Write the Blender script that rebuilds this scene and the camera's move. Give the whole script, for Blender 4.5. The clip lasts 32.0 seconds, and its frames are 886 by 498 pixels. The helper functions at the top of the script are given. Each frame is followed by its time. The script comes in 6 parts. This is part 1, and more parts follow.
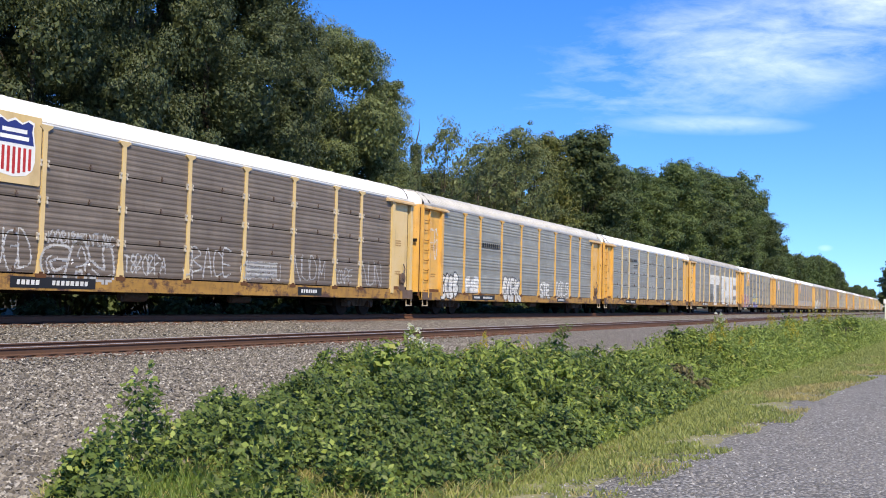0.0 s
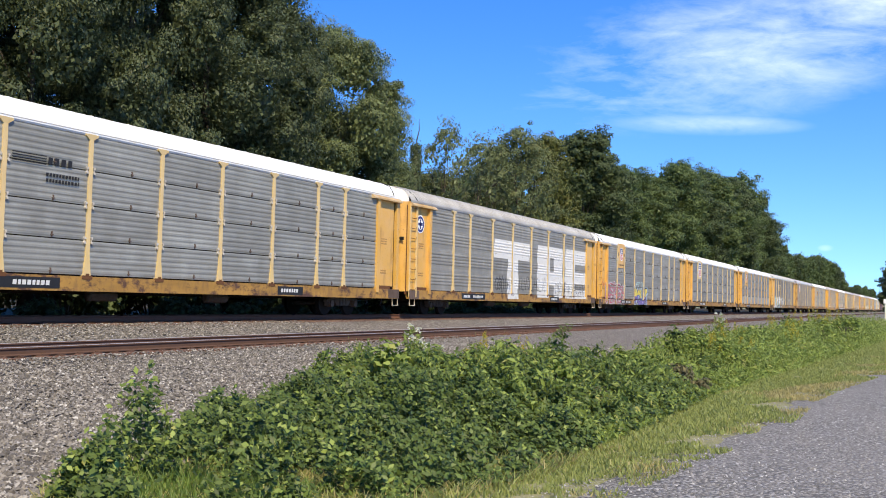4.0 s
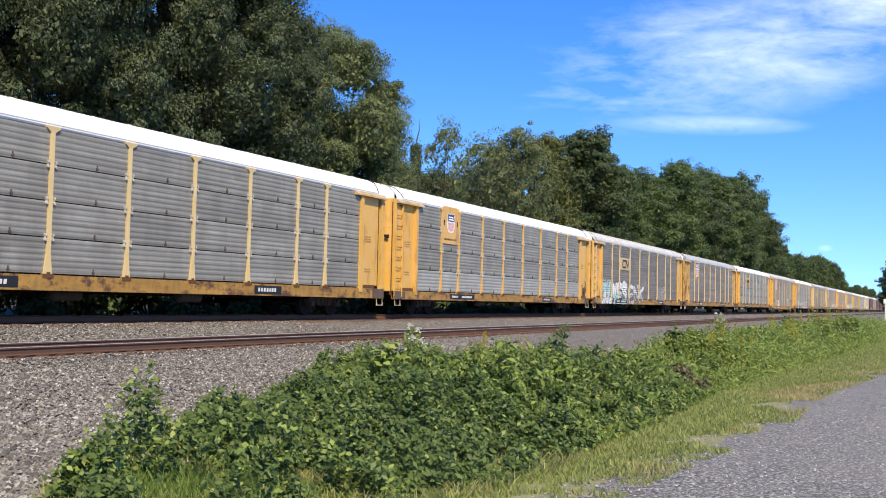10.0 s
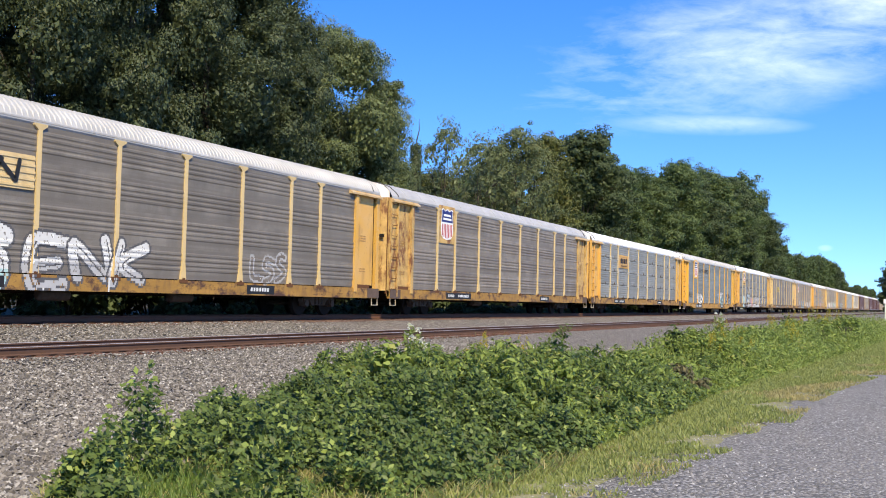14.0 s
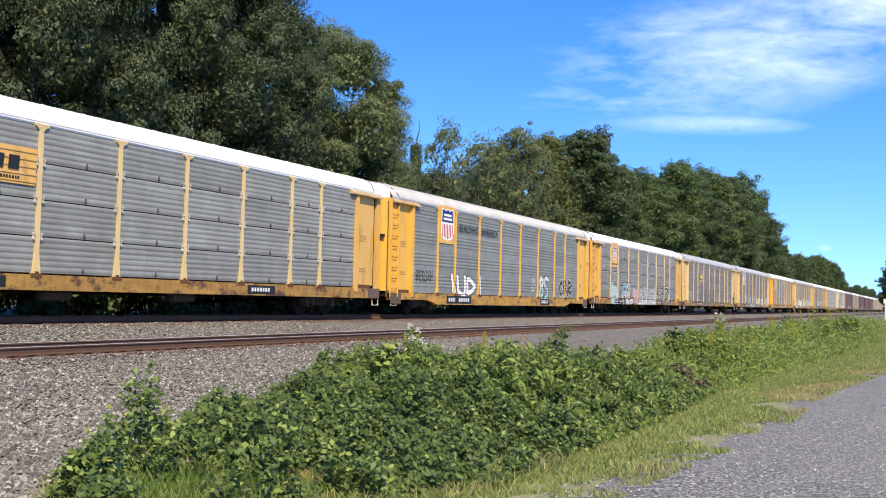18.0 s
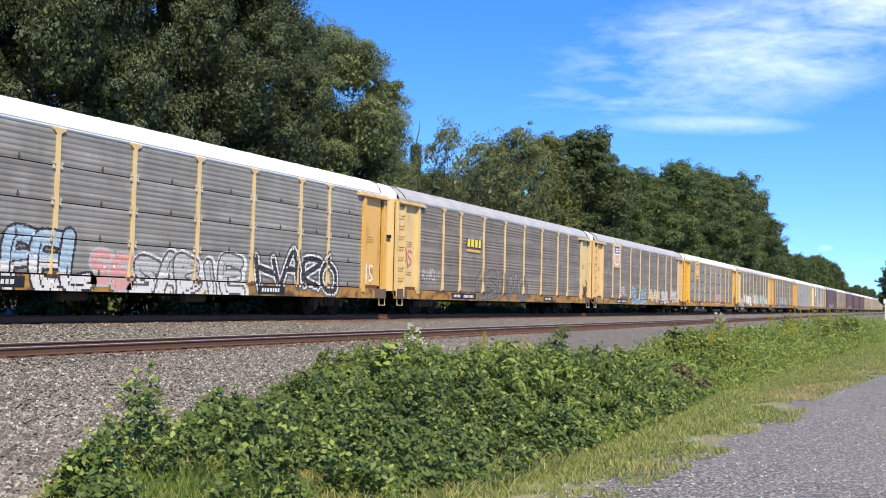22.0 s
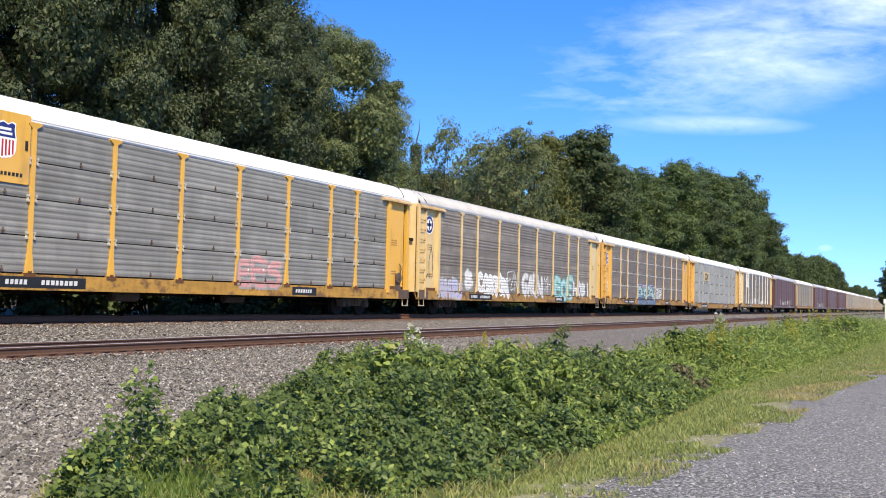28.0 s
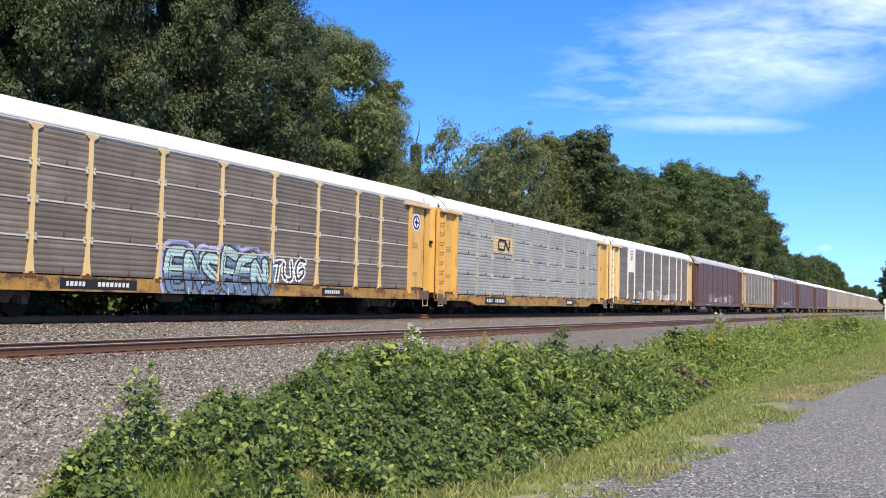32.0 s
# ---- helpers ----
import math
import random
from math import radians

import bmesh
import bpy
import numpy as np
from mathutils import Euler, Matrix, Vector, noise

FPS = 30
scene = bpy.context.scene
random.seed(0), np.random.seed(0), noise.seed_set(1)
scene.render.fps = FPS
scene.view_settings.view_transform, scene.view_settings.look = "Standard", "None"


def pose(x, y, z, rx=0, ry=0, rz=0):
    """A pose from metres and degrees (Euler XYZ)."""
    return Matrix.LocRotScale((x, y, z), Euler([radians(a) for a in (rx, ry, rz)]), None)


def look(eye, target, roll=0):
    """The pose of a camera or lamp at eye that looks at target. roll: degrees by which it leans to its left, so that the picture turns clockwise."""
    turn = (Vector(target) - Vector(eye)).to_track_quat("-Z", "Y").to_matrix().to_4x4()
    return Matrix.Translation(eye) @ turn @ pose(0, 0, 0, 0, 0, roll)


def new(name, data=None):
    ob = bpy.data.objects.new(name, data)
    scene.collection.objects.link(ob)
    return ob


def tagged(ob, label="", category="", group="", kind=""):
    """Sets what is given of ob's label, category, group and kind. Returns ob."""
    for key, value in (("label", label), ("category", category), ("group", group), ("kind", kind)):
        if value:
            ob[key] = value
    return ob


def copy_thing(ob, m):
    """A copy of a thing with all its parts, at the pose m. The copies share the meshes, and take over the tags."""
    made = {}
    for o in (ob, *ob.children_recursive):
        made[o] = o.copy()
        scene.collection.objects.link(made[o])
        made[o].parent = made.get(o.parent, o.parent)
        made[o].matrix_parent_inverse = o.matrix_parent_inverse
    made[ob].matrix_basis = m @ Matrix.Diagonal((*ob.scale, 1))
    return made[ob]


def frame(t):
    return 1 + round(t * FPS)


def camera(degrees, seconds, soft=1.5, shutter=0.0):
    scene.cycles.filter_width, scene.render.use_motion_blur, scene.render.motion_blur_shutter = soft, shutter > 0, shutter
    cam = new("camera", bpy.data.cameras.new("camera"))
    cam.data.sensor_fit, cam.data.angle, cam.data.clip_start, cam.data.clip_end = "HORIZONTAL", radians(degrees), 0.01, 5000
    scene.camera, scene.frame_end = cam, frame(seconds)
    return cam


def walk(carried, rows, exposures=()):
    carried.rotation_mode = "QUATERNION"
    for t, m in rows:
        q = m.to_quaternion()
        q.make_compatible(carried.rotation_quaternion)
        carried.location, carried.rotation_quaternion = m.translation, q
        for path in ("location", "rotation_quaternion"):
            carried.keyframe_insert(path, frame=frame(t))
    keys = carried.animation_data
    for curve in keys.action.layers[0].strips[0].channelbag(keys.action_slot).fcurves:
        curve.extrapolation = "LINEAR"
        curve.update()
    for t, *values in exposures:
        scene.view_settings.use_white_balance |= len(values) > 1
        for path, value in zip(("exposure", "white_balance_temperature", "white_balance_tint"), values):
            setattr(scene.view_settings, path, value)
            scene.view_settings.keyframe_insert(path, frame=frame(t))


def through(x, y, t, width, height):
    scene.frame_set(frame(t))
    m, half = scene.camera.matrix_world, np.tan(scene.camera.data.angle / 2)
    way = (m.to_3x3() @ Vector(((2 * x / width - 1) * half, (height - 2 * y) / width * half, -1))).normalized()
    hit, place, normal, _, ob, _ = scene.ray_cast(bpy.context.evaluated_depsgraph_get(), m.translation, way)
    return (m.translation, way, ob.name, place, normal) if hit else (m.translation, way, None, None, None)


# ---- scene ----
# World: x runs along the track, away to the far end of the train; y leads away from the camera; z = 0 is the head of the train's rails.
EYE = Vector((0.0, 0.0, 0.66))
HEADING, PITCH, ROLL = 25.9, 2.95, 1.23
cam = camera(47.5, 32.0, soft=1.0)
AIM = EYE + Vector((math.cos(radians(HEADING)) * math.cos(radians(PITCH)), math.sin(radians(HEADING)) * math.cos(radians(PITCH)), math.sin(radians(PITCH)))) * 10
walk(cam, [(0.0, look(EYE, AIM, ROLL)), (32.0, look(EYE, AIM, ROLL))], exposures=[(0.0, 0.77, 7350, 4), (10.5, 0.77, 7350, 4), (13.5, 0.85, 7350, 4), (32.0, 0.87, 7350, 4)])

# ---- light ----
SUN_AZ, SUN_EL = 224.0, 46.0          # where the sun stands: degrees from +x towards +y, and above the horizon


def make_world():
    w = bpy.data.worlds.new("sky")
    scene.world = w
    w.use_nodes = True
    nt = w.node_tree
    nt.nodes.clear()
    out, bg, sky = nt.nodes.new("ShaderNodeOutputWorld"), nt.nodes.new("ShaderNodeBackground"), nt.nodes.new("ShaderNodeTexSky")
    sky.sky_type, sky.sun_disc = "NISHITA", False
    sky.sun_elevation, sky.sun_rotation = radians(SUN_EL), radians(90 - SUN_AZ)
    sky.air_density, sky.dust_density, sky.ozone_density = 1.0, 0.1, 5.0
    bg.inputs["Strength"].default_value = 0.168
    co = nt.nodes.new("ShaderNodeTexCoord")
    # a clear, dry sky: the haze band at the horizon is lifted away
    lift = nt.nodes.new("ShaderNodeVectorMath")
    lift.operation = "ADD"
    lift.inputs[1].default_value = (0, 0, 0.11)
    nrm = nt.nodes.new("ShaderNodeVectorMath")
    nrm.operation = "NORMALIZE"
    nt.links.new(co.outputs["Generated"], lift.inputs[0])
    nt.links.new(lift.outputs[0], nrm.inputs[0])
    nt.links.new(nrm.outputs[0], sky.inputs[0])

    def vmath(op, a, b):
        n = nt.nodes.new("ShaderNodeVectorMath")
        n.operation = op
        for s, v in ((0, a), (1, b)):
            if isinstance(v, (tuple, Vector)):
                n.inputs[s].default_value = v
            else:
                nt.links.new(v, n.inputs[s])
        return n

    def fmath(op, a, b=0.0, c=0.0, clamp=False):
        n = nt.nodes.new("ShaderNodeMath")
        n.operation, n.use_clamp = op, clamp
        for s, v in ((0, a), (1, b), (2, c)):
            if isinstance(v, (int, float)):
                n.inputs[s].default_value = v
            else:
                nt.links.new(v, n.inputs[s])
        return n.outputs[0]
    # a flat sheet of thin high cloud, seen towards one part of the sky
    fw = (AIM - EYE).normalized()
    rt = fw.cross(Vector((0, 0, 1))).normalized()
    up = rt.cross(fw)
    lean = radians(ROLL)
    rt, up = (rt * math.cos(lean) + up * math.sin(lean)) * 1.082, (up * math.cos(lean) - rt * math.sin(lean)) * 1.082
    d = co.outputs["Generated"]
    f = vmath("DOT_PRODUCT", d, fw).outputs["Value"]
    f = fmath("MAXIMUM", f, 0.05)
    a = fmath("DIVIDE", vmath("DOT_PRODUCT", d, rt).outputs["Value"], f)
    b = fmath("DIVIDE", vmath("DOT_PRODUCT", d, up).outputs["Value"], f)
    cmb = nt.nodes.new("ShaderNodeCombineXYZ")
    nt.links.new(a, cmb.inputs[0])
    nt.links.new(b, cmb.inputs[1])

    def streaks(scale, turn, stretch, detail, seed):
        mp = nt.nodes.new("ShaderNodeMapping")
        mp.inputs["Rotation"].default_value = (0, 0, radians(turn))
        mp.inputs["Scale"].default_value = (1.0, stretch, 1.0)
        mp.inputs["Location"].default_value = (seed, seed * 0.7, 0)
        nt.links.new(cmb.outputs[0], mp.inputs[0])
        n = nt.nodes.new("ShaderNodeTexNoise")
        n.inputs["Scale"].default_value, n.inputs["Detail"].default_value, n.inputs["Roughness"].default_value = scale, detail, 0.62
        n.inputs["Distortion"].default_value = 0.5
        nt.links.new(mp.outputs[0], n.inputs["Vector"])
        return n.outputs["Fac"]

    def blob(ca, cb, ra, rb, tilt):
        c, s = math.cos(radians(tilt)), math.sin(radians(tilt))
        da, db = fmath("SUBTRACT", a, ca), fmath("SUBTRACT", b, cb)
        p = fmath("ADD", fmath("MULTIPLY", da, c / ra), fmath("MULTIPLY", db, s / ra))
        q = fmath("ADD", fmath("MULTIPLY", da, -s / rb), fmath("MULTIPLY", db, c / rb))
        r = fmath("ADD", fmath("MULTIPLY", p, p), fmath("MULTIPLY", q, q))
        return fmath("SUBTRACT", 1.0, r, clamp=True)
    wisps = streaks(5.5, -24, 4.0, 10.0, 3.1)
    fine = streaks(15.0, -32, 3.0, 8.0, 1.7)
    body = fmath("ADD", fmath("MULTIPLY", wisps, 0.62), fmath("MULTIPLY", fine, 0.38))
    m1 = blob(0.33, 0.215, 0.29, 0.085, 10)
    m1 = fmath("MAXIMUM", m1, fmath("MULTIPLY", blob(0.24, 0.175, 0.17, 0.035, 4), 0.8))
    m1 = fmath("MAXIMUM", m1, blob(0.46, 0.262, 0.2, 0.06, 10))
    m2 = fmath("MULTIPLY", fmath("POWER", blob(0.285, 0.134, 0.12, 0.013, -1), 1.3), 0.72)
    m2 = fmath("MAXIMUM", m2, fmath("MULTIPLY", blob(0.411, 0.001, 0.009, 0.004, 0), 0.5))
    t = fmath("MULTIPLY", fmath("SUBTRACT", fmath("ADD", body, fmath("MULTIPLY", m1, 0.17)), 0.525), 3.1, clamp=True)
    t = fmath("MULTIPLY", t, fmath("POWER", m1, 0.8), clamp=True)
    t = fmath("MAXIMUM", t, fmath("MULTIPLY", m2, fmath("SUBTRACT", fmath("MULTIPLY", body, 3.2), 1.0), clamp=True))
    mix = nt.nodes.new("ShaderNodeMix")
    mix.data_type = "RGBA"
    nt.links.new(fmath("MULTIPLY", t, 0.5, clamp=True), mix.inputs[0])
    hs = nt.nodes.new("ShaderNodeHueSaturation")
    hs.inputs["Saturation"].default_value = 1.31
    hs.inputs["Hue"].default_value = 0.5165
    nt.links.new(sky.outputs[0], hs.inputs["Color"])
    nt.links.new(hs.outputs[0], mix.inputs[6])
    mix.inputs[7].default_value = (5.6, 6.1, 6.9, 1)
    nt.links.new(mix.outputs[2], bg.inputs[0])
    nt.links.new(bg.outputs[0], out.inputs[0])


make_world()
sun_data = bpy.data.lights.new("sun", "SUN")
sun_data.energy, sun_data.angle, sun_data.color = 3.75, radians(0.53), (1.0, 0.875, 0.68)
sun = new("sun", sun_data)
S_DIR = Vector((math.cos(radians(SUN_AZ)) * math.cos(radians(SUN_EL)), math.sin(radians(SUN_AZ)) * math.cos(radians(SUN_EL)), math.sin(radians(SUN_EL))))
sun.matrix_world = look(S_DIR * 50, (0, 0, 0))


# ---- materials ----
class Nodes:
    """A short hand for node materials."""

    def __init__(self, name):
        self.m = bpy.data.materials.new(name)
        self.m.use_nodes = True
        self.nt = self.m.node_tree
        self.nt.nodes.clear()
        self.out = self.add("ShaderNodeOutputMaterial")
        self.bsdf = self.add("ShaderNodeBsdfPrincipled")
        self.link(self.bsdf.outputs[0], self.out.inputs[0])
        self.co = self.add("ShaderNodeTexCoord")

    def add(self, kind):
        return self.nt.nodes.new(kind)

    def link(self, a, b):
        self.nt.links.new(a, b)

    def set(self, node, key, v):
        if isinstance(v, (int, float, tuple)):
            node.inputs[key].default_value = v if not isinstance(v, tuple) or len(v) == 4 or len(node.inputs[key].default_value) == 3 else (*v, 1)
        else:
            self.link(v, node.inputs[key])

    def noise(self, scale, detail=4.0, rough=0.55, stretch=(1, 1, 1), space="Object", vec=None):
        n = self.add("ShaderNodeTexNoise")
        mp = self.add("ShaderNodeMapping")
        mp.inputs["Scale"].default_value = stretch
        self.link(vec if vec else self.co.outputs[space], mp.inputs[0])
        self.link(mp.outputs[0], n.inputs["Vector"])
        n.inputs["Scale"].default_value, n.inputs["Detail"].default_value, n.inputs["Roughness"].default_value = scale, detail, rough
        return n.outputs["Fac"]

    def voronoi(self, scale, out="Distance", space="Object", feature="F1"):
        n = self.add("ShaderNodeTexVoronoi")
        n.feature = feature
        self.link(self.co.outputs[space], n.inputs["Vector"])
        n.inputs["Scale"].default_value = scale
        return n.outputs[out]

    def ramp(self, fac, stops):
        n = self.add("ShaderNodeValToRGB")
        r = n.color_ramp
        while len(r.elements) < len(stops):
            r.elements.new(0.5)
        for e, (p, c) in zip(r.elements, stops):
            e.position, e.color = p, (*c, 1) if len(c) == 3 else c
        self.link(fac, n.inputs[0])
        return n.outputs[0]

    def mix(self, fac, a, b, blend="MIX"):
        n = self.add("ShaderNodeMix")
        n.data_type, n.blend_type = "RGBA", blend
        for k, v in ((0, fac), (6, a), (7, b)):
            if isinstance(v, tuple):
                n.inputs[k].default_value = (*v[:3], 1)
            elif isinstance(v, (int, float)):
                n.inputs[k].default_value = v
            else:
                self.link(v, n.inputs[k])
        return n.outputs[2]

    def math(self, op, a, b=0.0, clamp=False):
        n = self.add("ShaderNodeMath")
        n.operation, n.use_clamp = op, clamp
        for k, v in ((0, a), (1, b)):
            if isinstance(v, (int, float)):
                n.inputs[k].default_value = v
            else:
                self.link(v, n.inputs[k])
        return n.outputs[0]

    def rnd(self):
        return self.add("ShaderNodeObjectInfo").outputs["Random"]

    def island(self):
        return self.add("ShaderNodeNewGeometry").outputs["Random Per Island"]

    def bump(self, height, strength, dist):
        n = self.add("ShaderNodeBump")
        n.inputs["Strength"].default_value, n.inputs["Distance"].default_value = strength, dist
        self.link(height, n.inputs["Height"])
        self.link(n.outputs[0], self.bsdf.inputs["Normal"])

    def done(self, colour, rough=0.6, metal=0.0, spec=0.5):
        self.set(self.bsdf, "Base Color", colour)
        self.set(self.bsdf, "Roughness", rough)
        self.set(self.bsdf, "Metallic", metal)
        self.set(self.bsdf, "Specular IOR Level", spec)
        return self.m


def scaled(c, k):
    return tuple(min(1.0, v * k) for v in c)


def paint(name, colour, dirt=(0.12, 0.09, 0.06), amount=0.5, rough=0.5, fade=0.25):
    """Weathered paint: patches of fading, streaks of dirt that run down, fine specks of rust."""
    n = Nodes(name)
    patch = n.noise(0.9, 5)
    streak = n.noise(2.0, 4, 0.55, (1.0, 1.0, 0.32))
    speck = n.noise(22.0, 3)
    c = n.mix(n.ramp(patch, [(0.35, (0, 0, 0)), (0.75, (1, 1, 1))]), colour, tuple(v + (0.75 - v) * fade for v in colour))
    c = n.mix(n.math("MULTIPLY", n.ramp(streak, [(0.52, (0, 0, 0)), (0.86, (1, 1, 1))]), amount), c, dirt)
    c = n.mix(n.math("MULTIPLY", n.ramp(speck, [(0.66, (0, 0, 0)), (0.74, (1, 1, 1))]), amount), c, (0.16, 0.07, 0.03))
    n.bump(n.noise(9.0, 3), 0.15, 0.01)
    return n.done(c, rough)


def sill_paint(name, colour, amount, rust=(0.085, 0.04, 0.024), stretch=(0.6, 1.0, 1.0)):
    """Paint on a deck sill: long scuffs, rust that has eaten in from scratches, oily dirt."""
    n = Nodes(name)
    scuff = n.noise(0.9, 6, 0.65, (0.5, 1.0, 2.2))
    rusty = n.noise(2.4, 7, 0.7, stretch)
    run = n.noise(5.0, 4, 0.6, (1.0, 1.0, 0.35))
    c = n.mix(n.ramp(scuff, [(0.35, (0, 0, 0)), (0.7, (1, 1, 1))]), colour, scaled(colour, 0.62))
    c = n.mix(n.math("MULTIPLY", n.ramp(run, [(0.5, (0, 0, 0)), (0.72, (1, 1, 1))]), amount * 0.6), c, (0.16, 0.085, 0.04))
    c = n.mix(n.math("MULTIPLY", n.ramp(rusty, [(0.50, (0, 0, 0)), (0.60, (1, 1, 1))]), amount), c, rust)
    n.bump(rusty, 0.3, 0.01)
    return n.done(c, 0.65)


def panel_steel(name, colour, grime, amount=0.6):
    """Galvanised, finely pierced sheet under road film: cloudy zinc, dark vertical runs, panels that differ a little."""
    n = Nodes(name)
    # every panel takes its own stretch of the pattern
    place = n.add("ShaderNodeVectorMath")
    place.operation = "ADD"
    n.link(n.co.outputs["Object"], place.inputs[0])
    n.link(n.math("MULTIPLY", n.rnd(), 60.0), place.inputs[1])
    at = place.outputs[0]
    cloud = n.noise(1.3, 6, vec=at)
    run = n.noise(1.4, 5, 0.6, (0.9, 1.0, 0.16), vec=at)
    band = n.noise(1.1, 5, 0.65, (0.06, 1.0, 5.0), vec=at)
    soot = n.noise(0.9, 6, 0.6, (1.0, 1.0, 1.3), vec=at)
    c = n.mix(n.ramp(cloud, [(0.3, (0, 0, 0)), (0.7, (1, 1, 1))]), scaled(colour, 0.66), scaled(colour, 1.08))
    c = n.mix(n.math("MULTIPLY", n.ramp(run, [(0.42, (0, 0, 0)), (0.72, (1, 1, 1))]), amount), c, grime)
    c = n.mix(n.math("MULTIPLY", n.ramp(band, [(0.40, (0, 0, 0)), (0.62, (1, 1, 1))]), min(1.0, amount * 1.1)), c, scaled(grime, 1.1))
    c = n.mix(n.math("MULTIPLY", n.ramp(soot, [(0.50, (0, 0, 0)), (0.70, (1, 1, 1))]), 0.6), c, scaled(grime, 1.15))
    c = n.mix(0.3, c, n.ramp(n.rnd(), [(0.0, scaled(colour, 0.75)), (1.0, scaled(colour, 1.2))]))
    c = n.mix(n.math("MULTIPLY", n.ramp(n.noise(24.0, 3), [(0.5, (0, 0, 0)), (0.72, (1, 1, 1))]), 0.22), c, scaled(grime, 0.9))
    return n.done(c, 0.52, 0.12)


def leaf(name, dark, light, yellow=None, through=0.35):
    n = Nodes(name)
    r = n.island()
    stops = [(0.0, dark), (0.8, light)]
    if yellow:
        stops += [(0.93, light), (0.97, yellow)]
    c = n.ramp(r, stops)
    c = n.mix(0.35, c, n.mix(n.noise(0.5, 3), scaled(dark, 0.7), scaled(light, 1.1)))
    m = n.done(c, 0.5, 0.0, 0.26)
    tr = n.add("ShaderNodeBsdfTranslucent")
    n.link(n.mix(0.5, c, scaled(light, 1.3)), tr.inputs[0])
    sh = n.add("ShaderNodeMixShader")
    sh.inputs[0].default_value = through
    n.link(n.bsdf.outputs[0], sh.inputs[1])
    n.link(tr.outputs[0], sh.inputs[2])
    n.link(sh.outputs[0], n.out.inputs[0])
    return m


def stony(name, stops, scale, size, fleck=None):
    """Loose stone as far as it is too fine to be built: cells in many greys with relief, the shade between them put
    into the colour.
    """
    n = Nodes(name)
    cell = n.voronoi(scale, "Color")
    sep = n.add("ShaderNodeSeparateColor")
    n.link(cell, sep.inputs[0])
    c = n.ramp(sep.outputs[0], stops)
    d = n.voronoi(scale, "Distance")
    # shade in the gaps between stones, painted as a darker tone
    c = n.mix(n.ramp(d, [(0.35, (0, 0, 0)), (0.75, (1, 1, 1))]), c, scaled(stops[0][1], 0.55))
    c = n.mix(n.math("MULTIPLY", n.ramp(n.noise(0.5, 5), [(0.4, (0, 0, 0)), (0.7, (1, 1, 1))]), 0.4), c, fleck or scaled(stops[-1][1], 0.8))
    n.bump(n.math("SUBTRACT", 1.0, d), 0.9, size)
    return n.done(c, 0.9)


def plain(name, colour, rough=0.7, metal=0.0, vary=0.25, scale=6.0):
    n = Nodes(name)
    c = n.mix(n.noise(scale, 5), scaled(colour, 1 - vary), scaled(colour, 1 + vary))
    c = n.mix(0.3, c, n.ramp(n.rnd(), [(0, scaled(colour, 1 - vary)), (1, scaled(colour, 1 + vary))]))
    n.bump(n.noise(scale * 4, 4), 0.3, 0.01)
    return n.done(c, rough, metal, 0.15 if rough > 0.7 else 0.4)


def shard(name, stops, rough=0.9):
    """Built stones, leaves of grass and the like: each piece of the mesh takes its own tone."""
    n = Nodes(name)
    c = n.ramp(n.island(), stops)
    c = n.mix(0.14, c, n.mix(n.noise(3.0, 4), scaled(stops[0][1], 0.8), scaled(stops[-1][1], 1.1)))
    return n.done(c, rough, 0.0, 0.3)


M = {}
M["yellow"] = paint("yellow_paint", (0.63, 0.35, 0.07), (0.17, 0.08, 0.035), amount=0.9, fade=0.1)
M["yellow_pale"] = paint("faded_yellow_paint", (0.62, 0.445, 0.19), (0.17, 0.10, 0.05), amount=0.55, fade=0.15)
# yellow dulled in colour to stand in for haze over distant wagons
M["tan"] = paint("hazed_yellow_paint", (0.36, 0.27, 0.165), amount=0.6)
M["yellow_deep"] = paint("fresh_yellow_paint", (0.70, 0.375, 0.05), amount=0.5, fade=0.06)
M["peach"] = paint("faded_peach_paint", (0.63, 0.43, 0.19), amount=0.55, fade=0.12)
M["cream"] = paint("cream_paint", (0.75, 0.70, 0.58), amount=0.3)
M["rusty_yellow"] = sill_paint("rusty_yellow_paint", (0.62, 0.40, 0.14), 0.95, (0.17, 0.065, 0.028), (1.0, 1.0, 0.45))
M["maroon"] = paint("maroon_paint", (0.095, 0.036, 0.03), amount=0.4, fade=0.04)
M["white_paint"] = paint("white_paint", (0.80, 0.79, 0.76), amount=0.2)
M["roof_white"] = paint("white_roof_paint", (0.82, 0.82, 0.80), (0.4, 0.38, 0.34), 0.15, 0.45)
M["roof_grey"] = paint("galvanised_roof", (0.36, 0.355, 0.345), (0.25, 0.24, 0.22), 0.35, 0.45)
M["roof_dull"] = paint("dull_galvanised_roof", (0.25, 0.245, 0.235), (0.2, 0.19, 0.18), 0.4, 0.5)
M["steel_grey"] = panel_steel("grey_zinc_panel", (0.335, 0.322, 0.285), (0.11, 0.105, 0.087), 0.7)
M["steel_blue"] = panel_steel("blue_grey_zinc_panel", (0.325, 0.33, 0.305), (0.135, 0.13, 0.112), 0.6)
M["steel_brown"] = panel_steel("brown_stained_zinc_panel", (0.30, 0.258, 0.208), (0.09, 0.068, 0.049), 0.75)
M["steel_dark"] = panel_steel("dark_brown_zinc_panel", (0.24, 0.197, 0.157), (0.08, 0.06, 0.046), 0.7)
M["steel_slate"] = panel_steel("slate_zinc_panel", (0.265, 0.275, 0.25), (0.115, 0.117, 0.10), 0.5)
M["steel_mid"] = panel_steel("dull_brown_zinc_panel", (0.255, 0.225, 0.185), (0.085, 0.07, 0.055), 0.7)
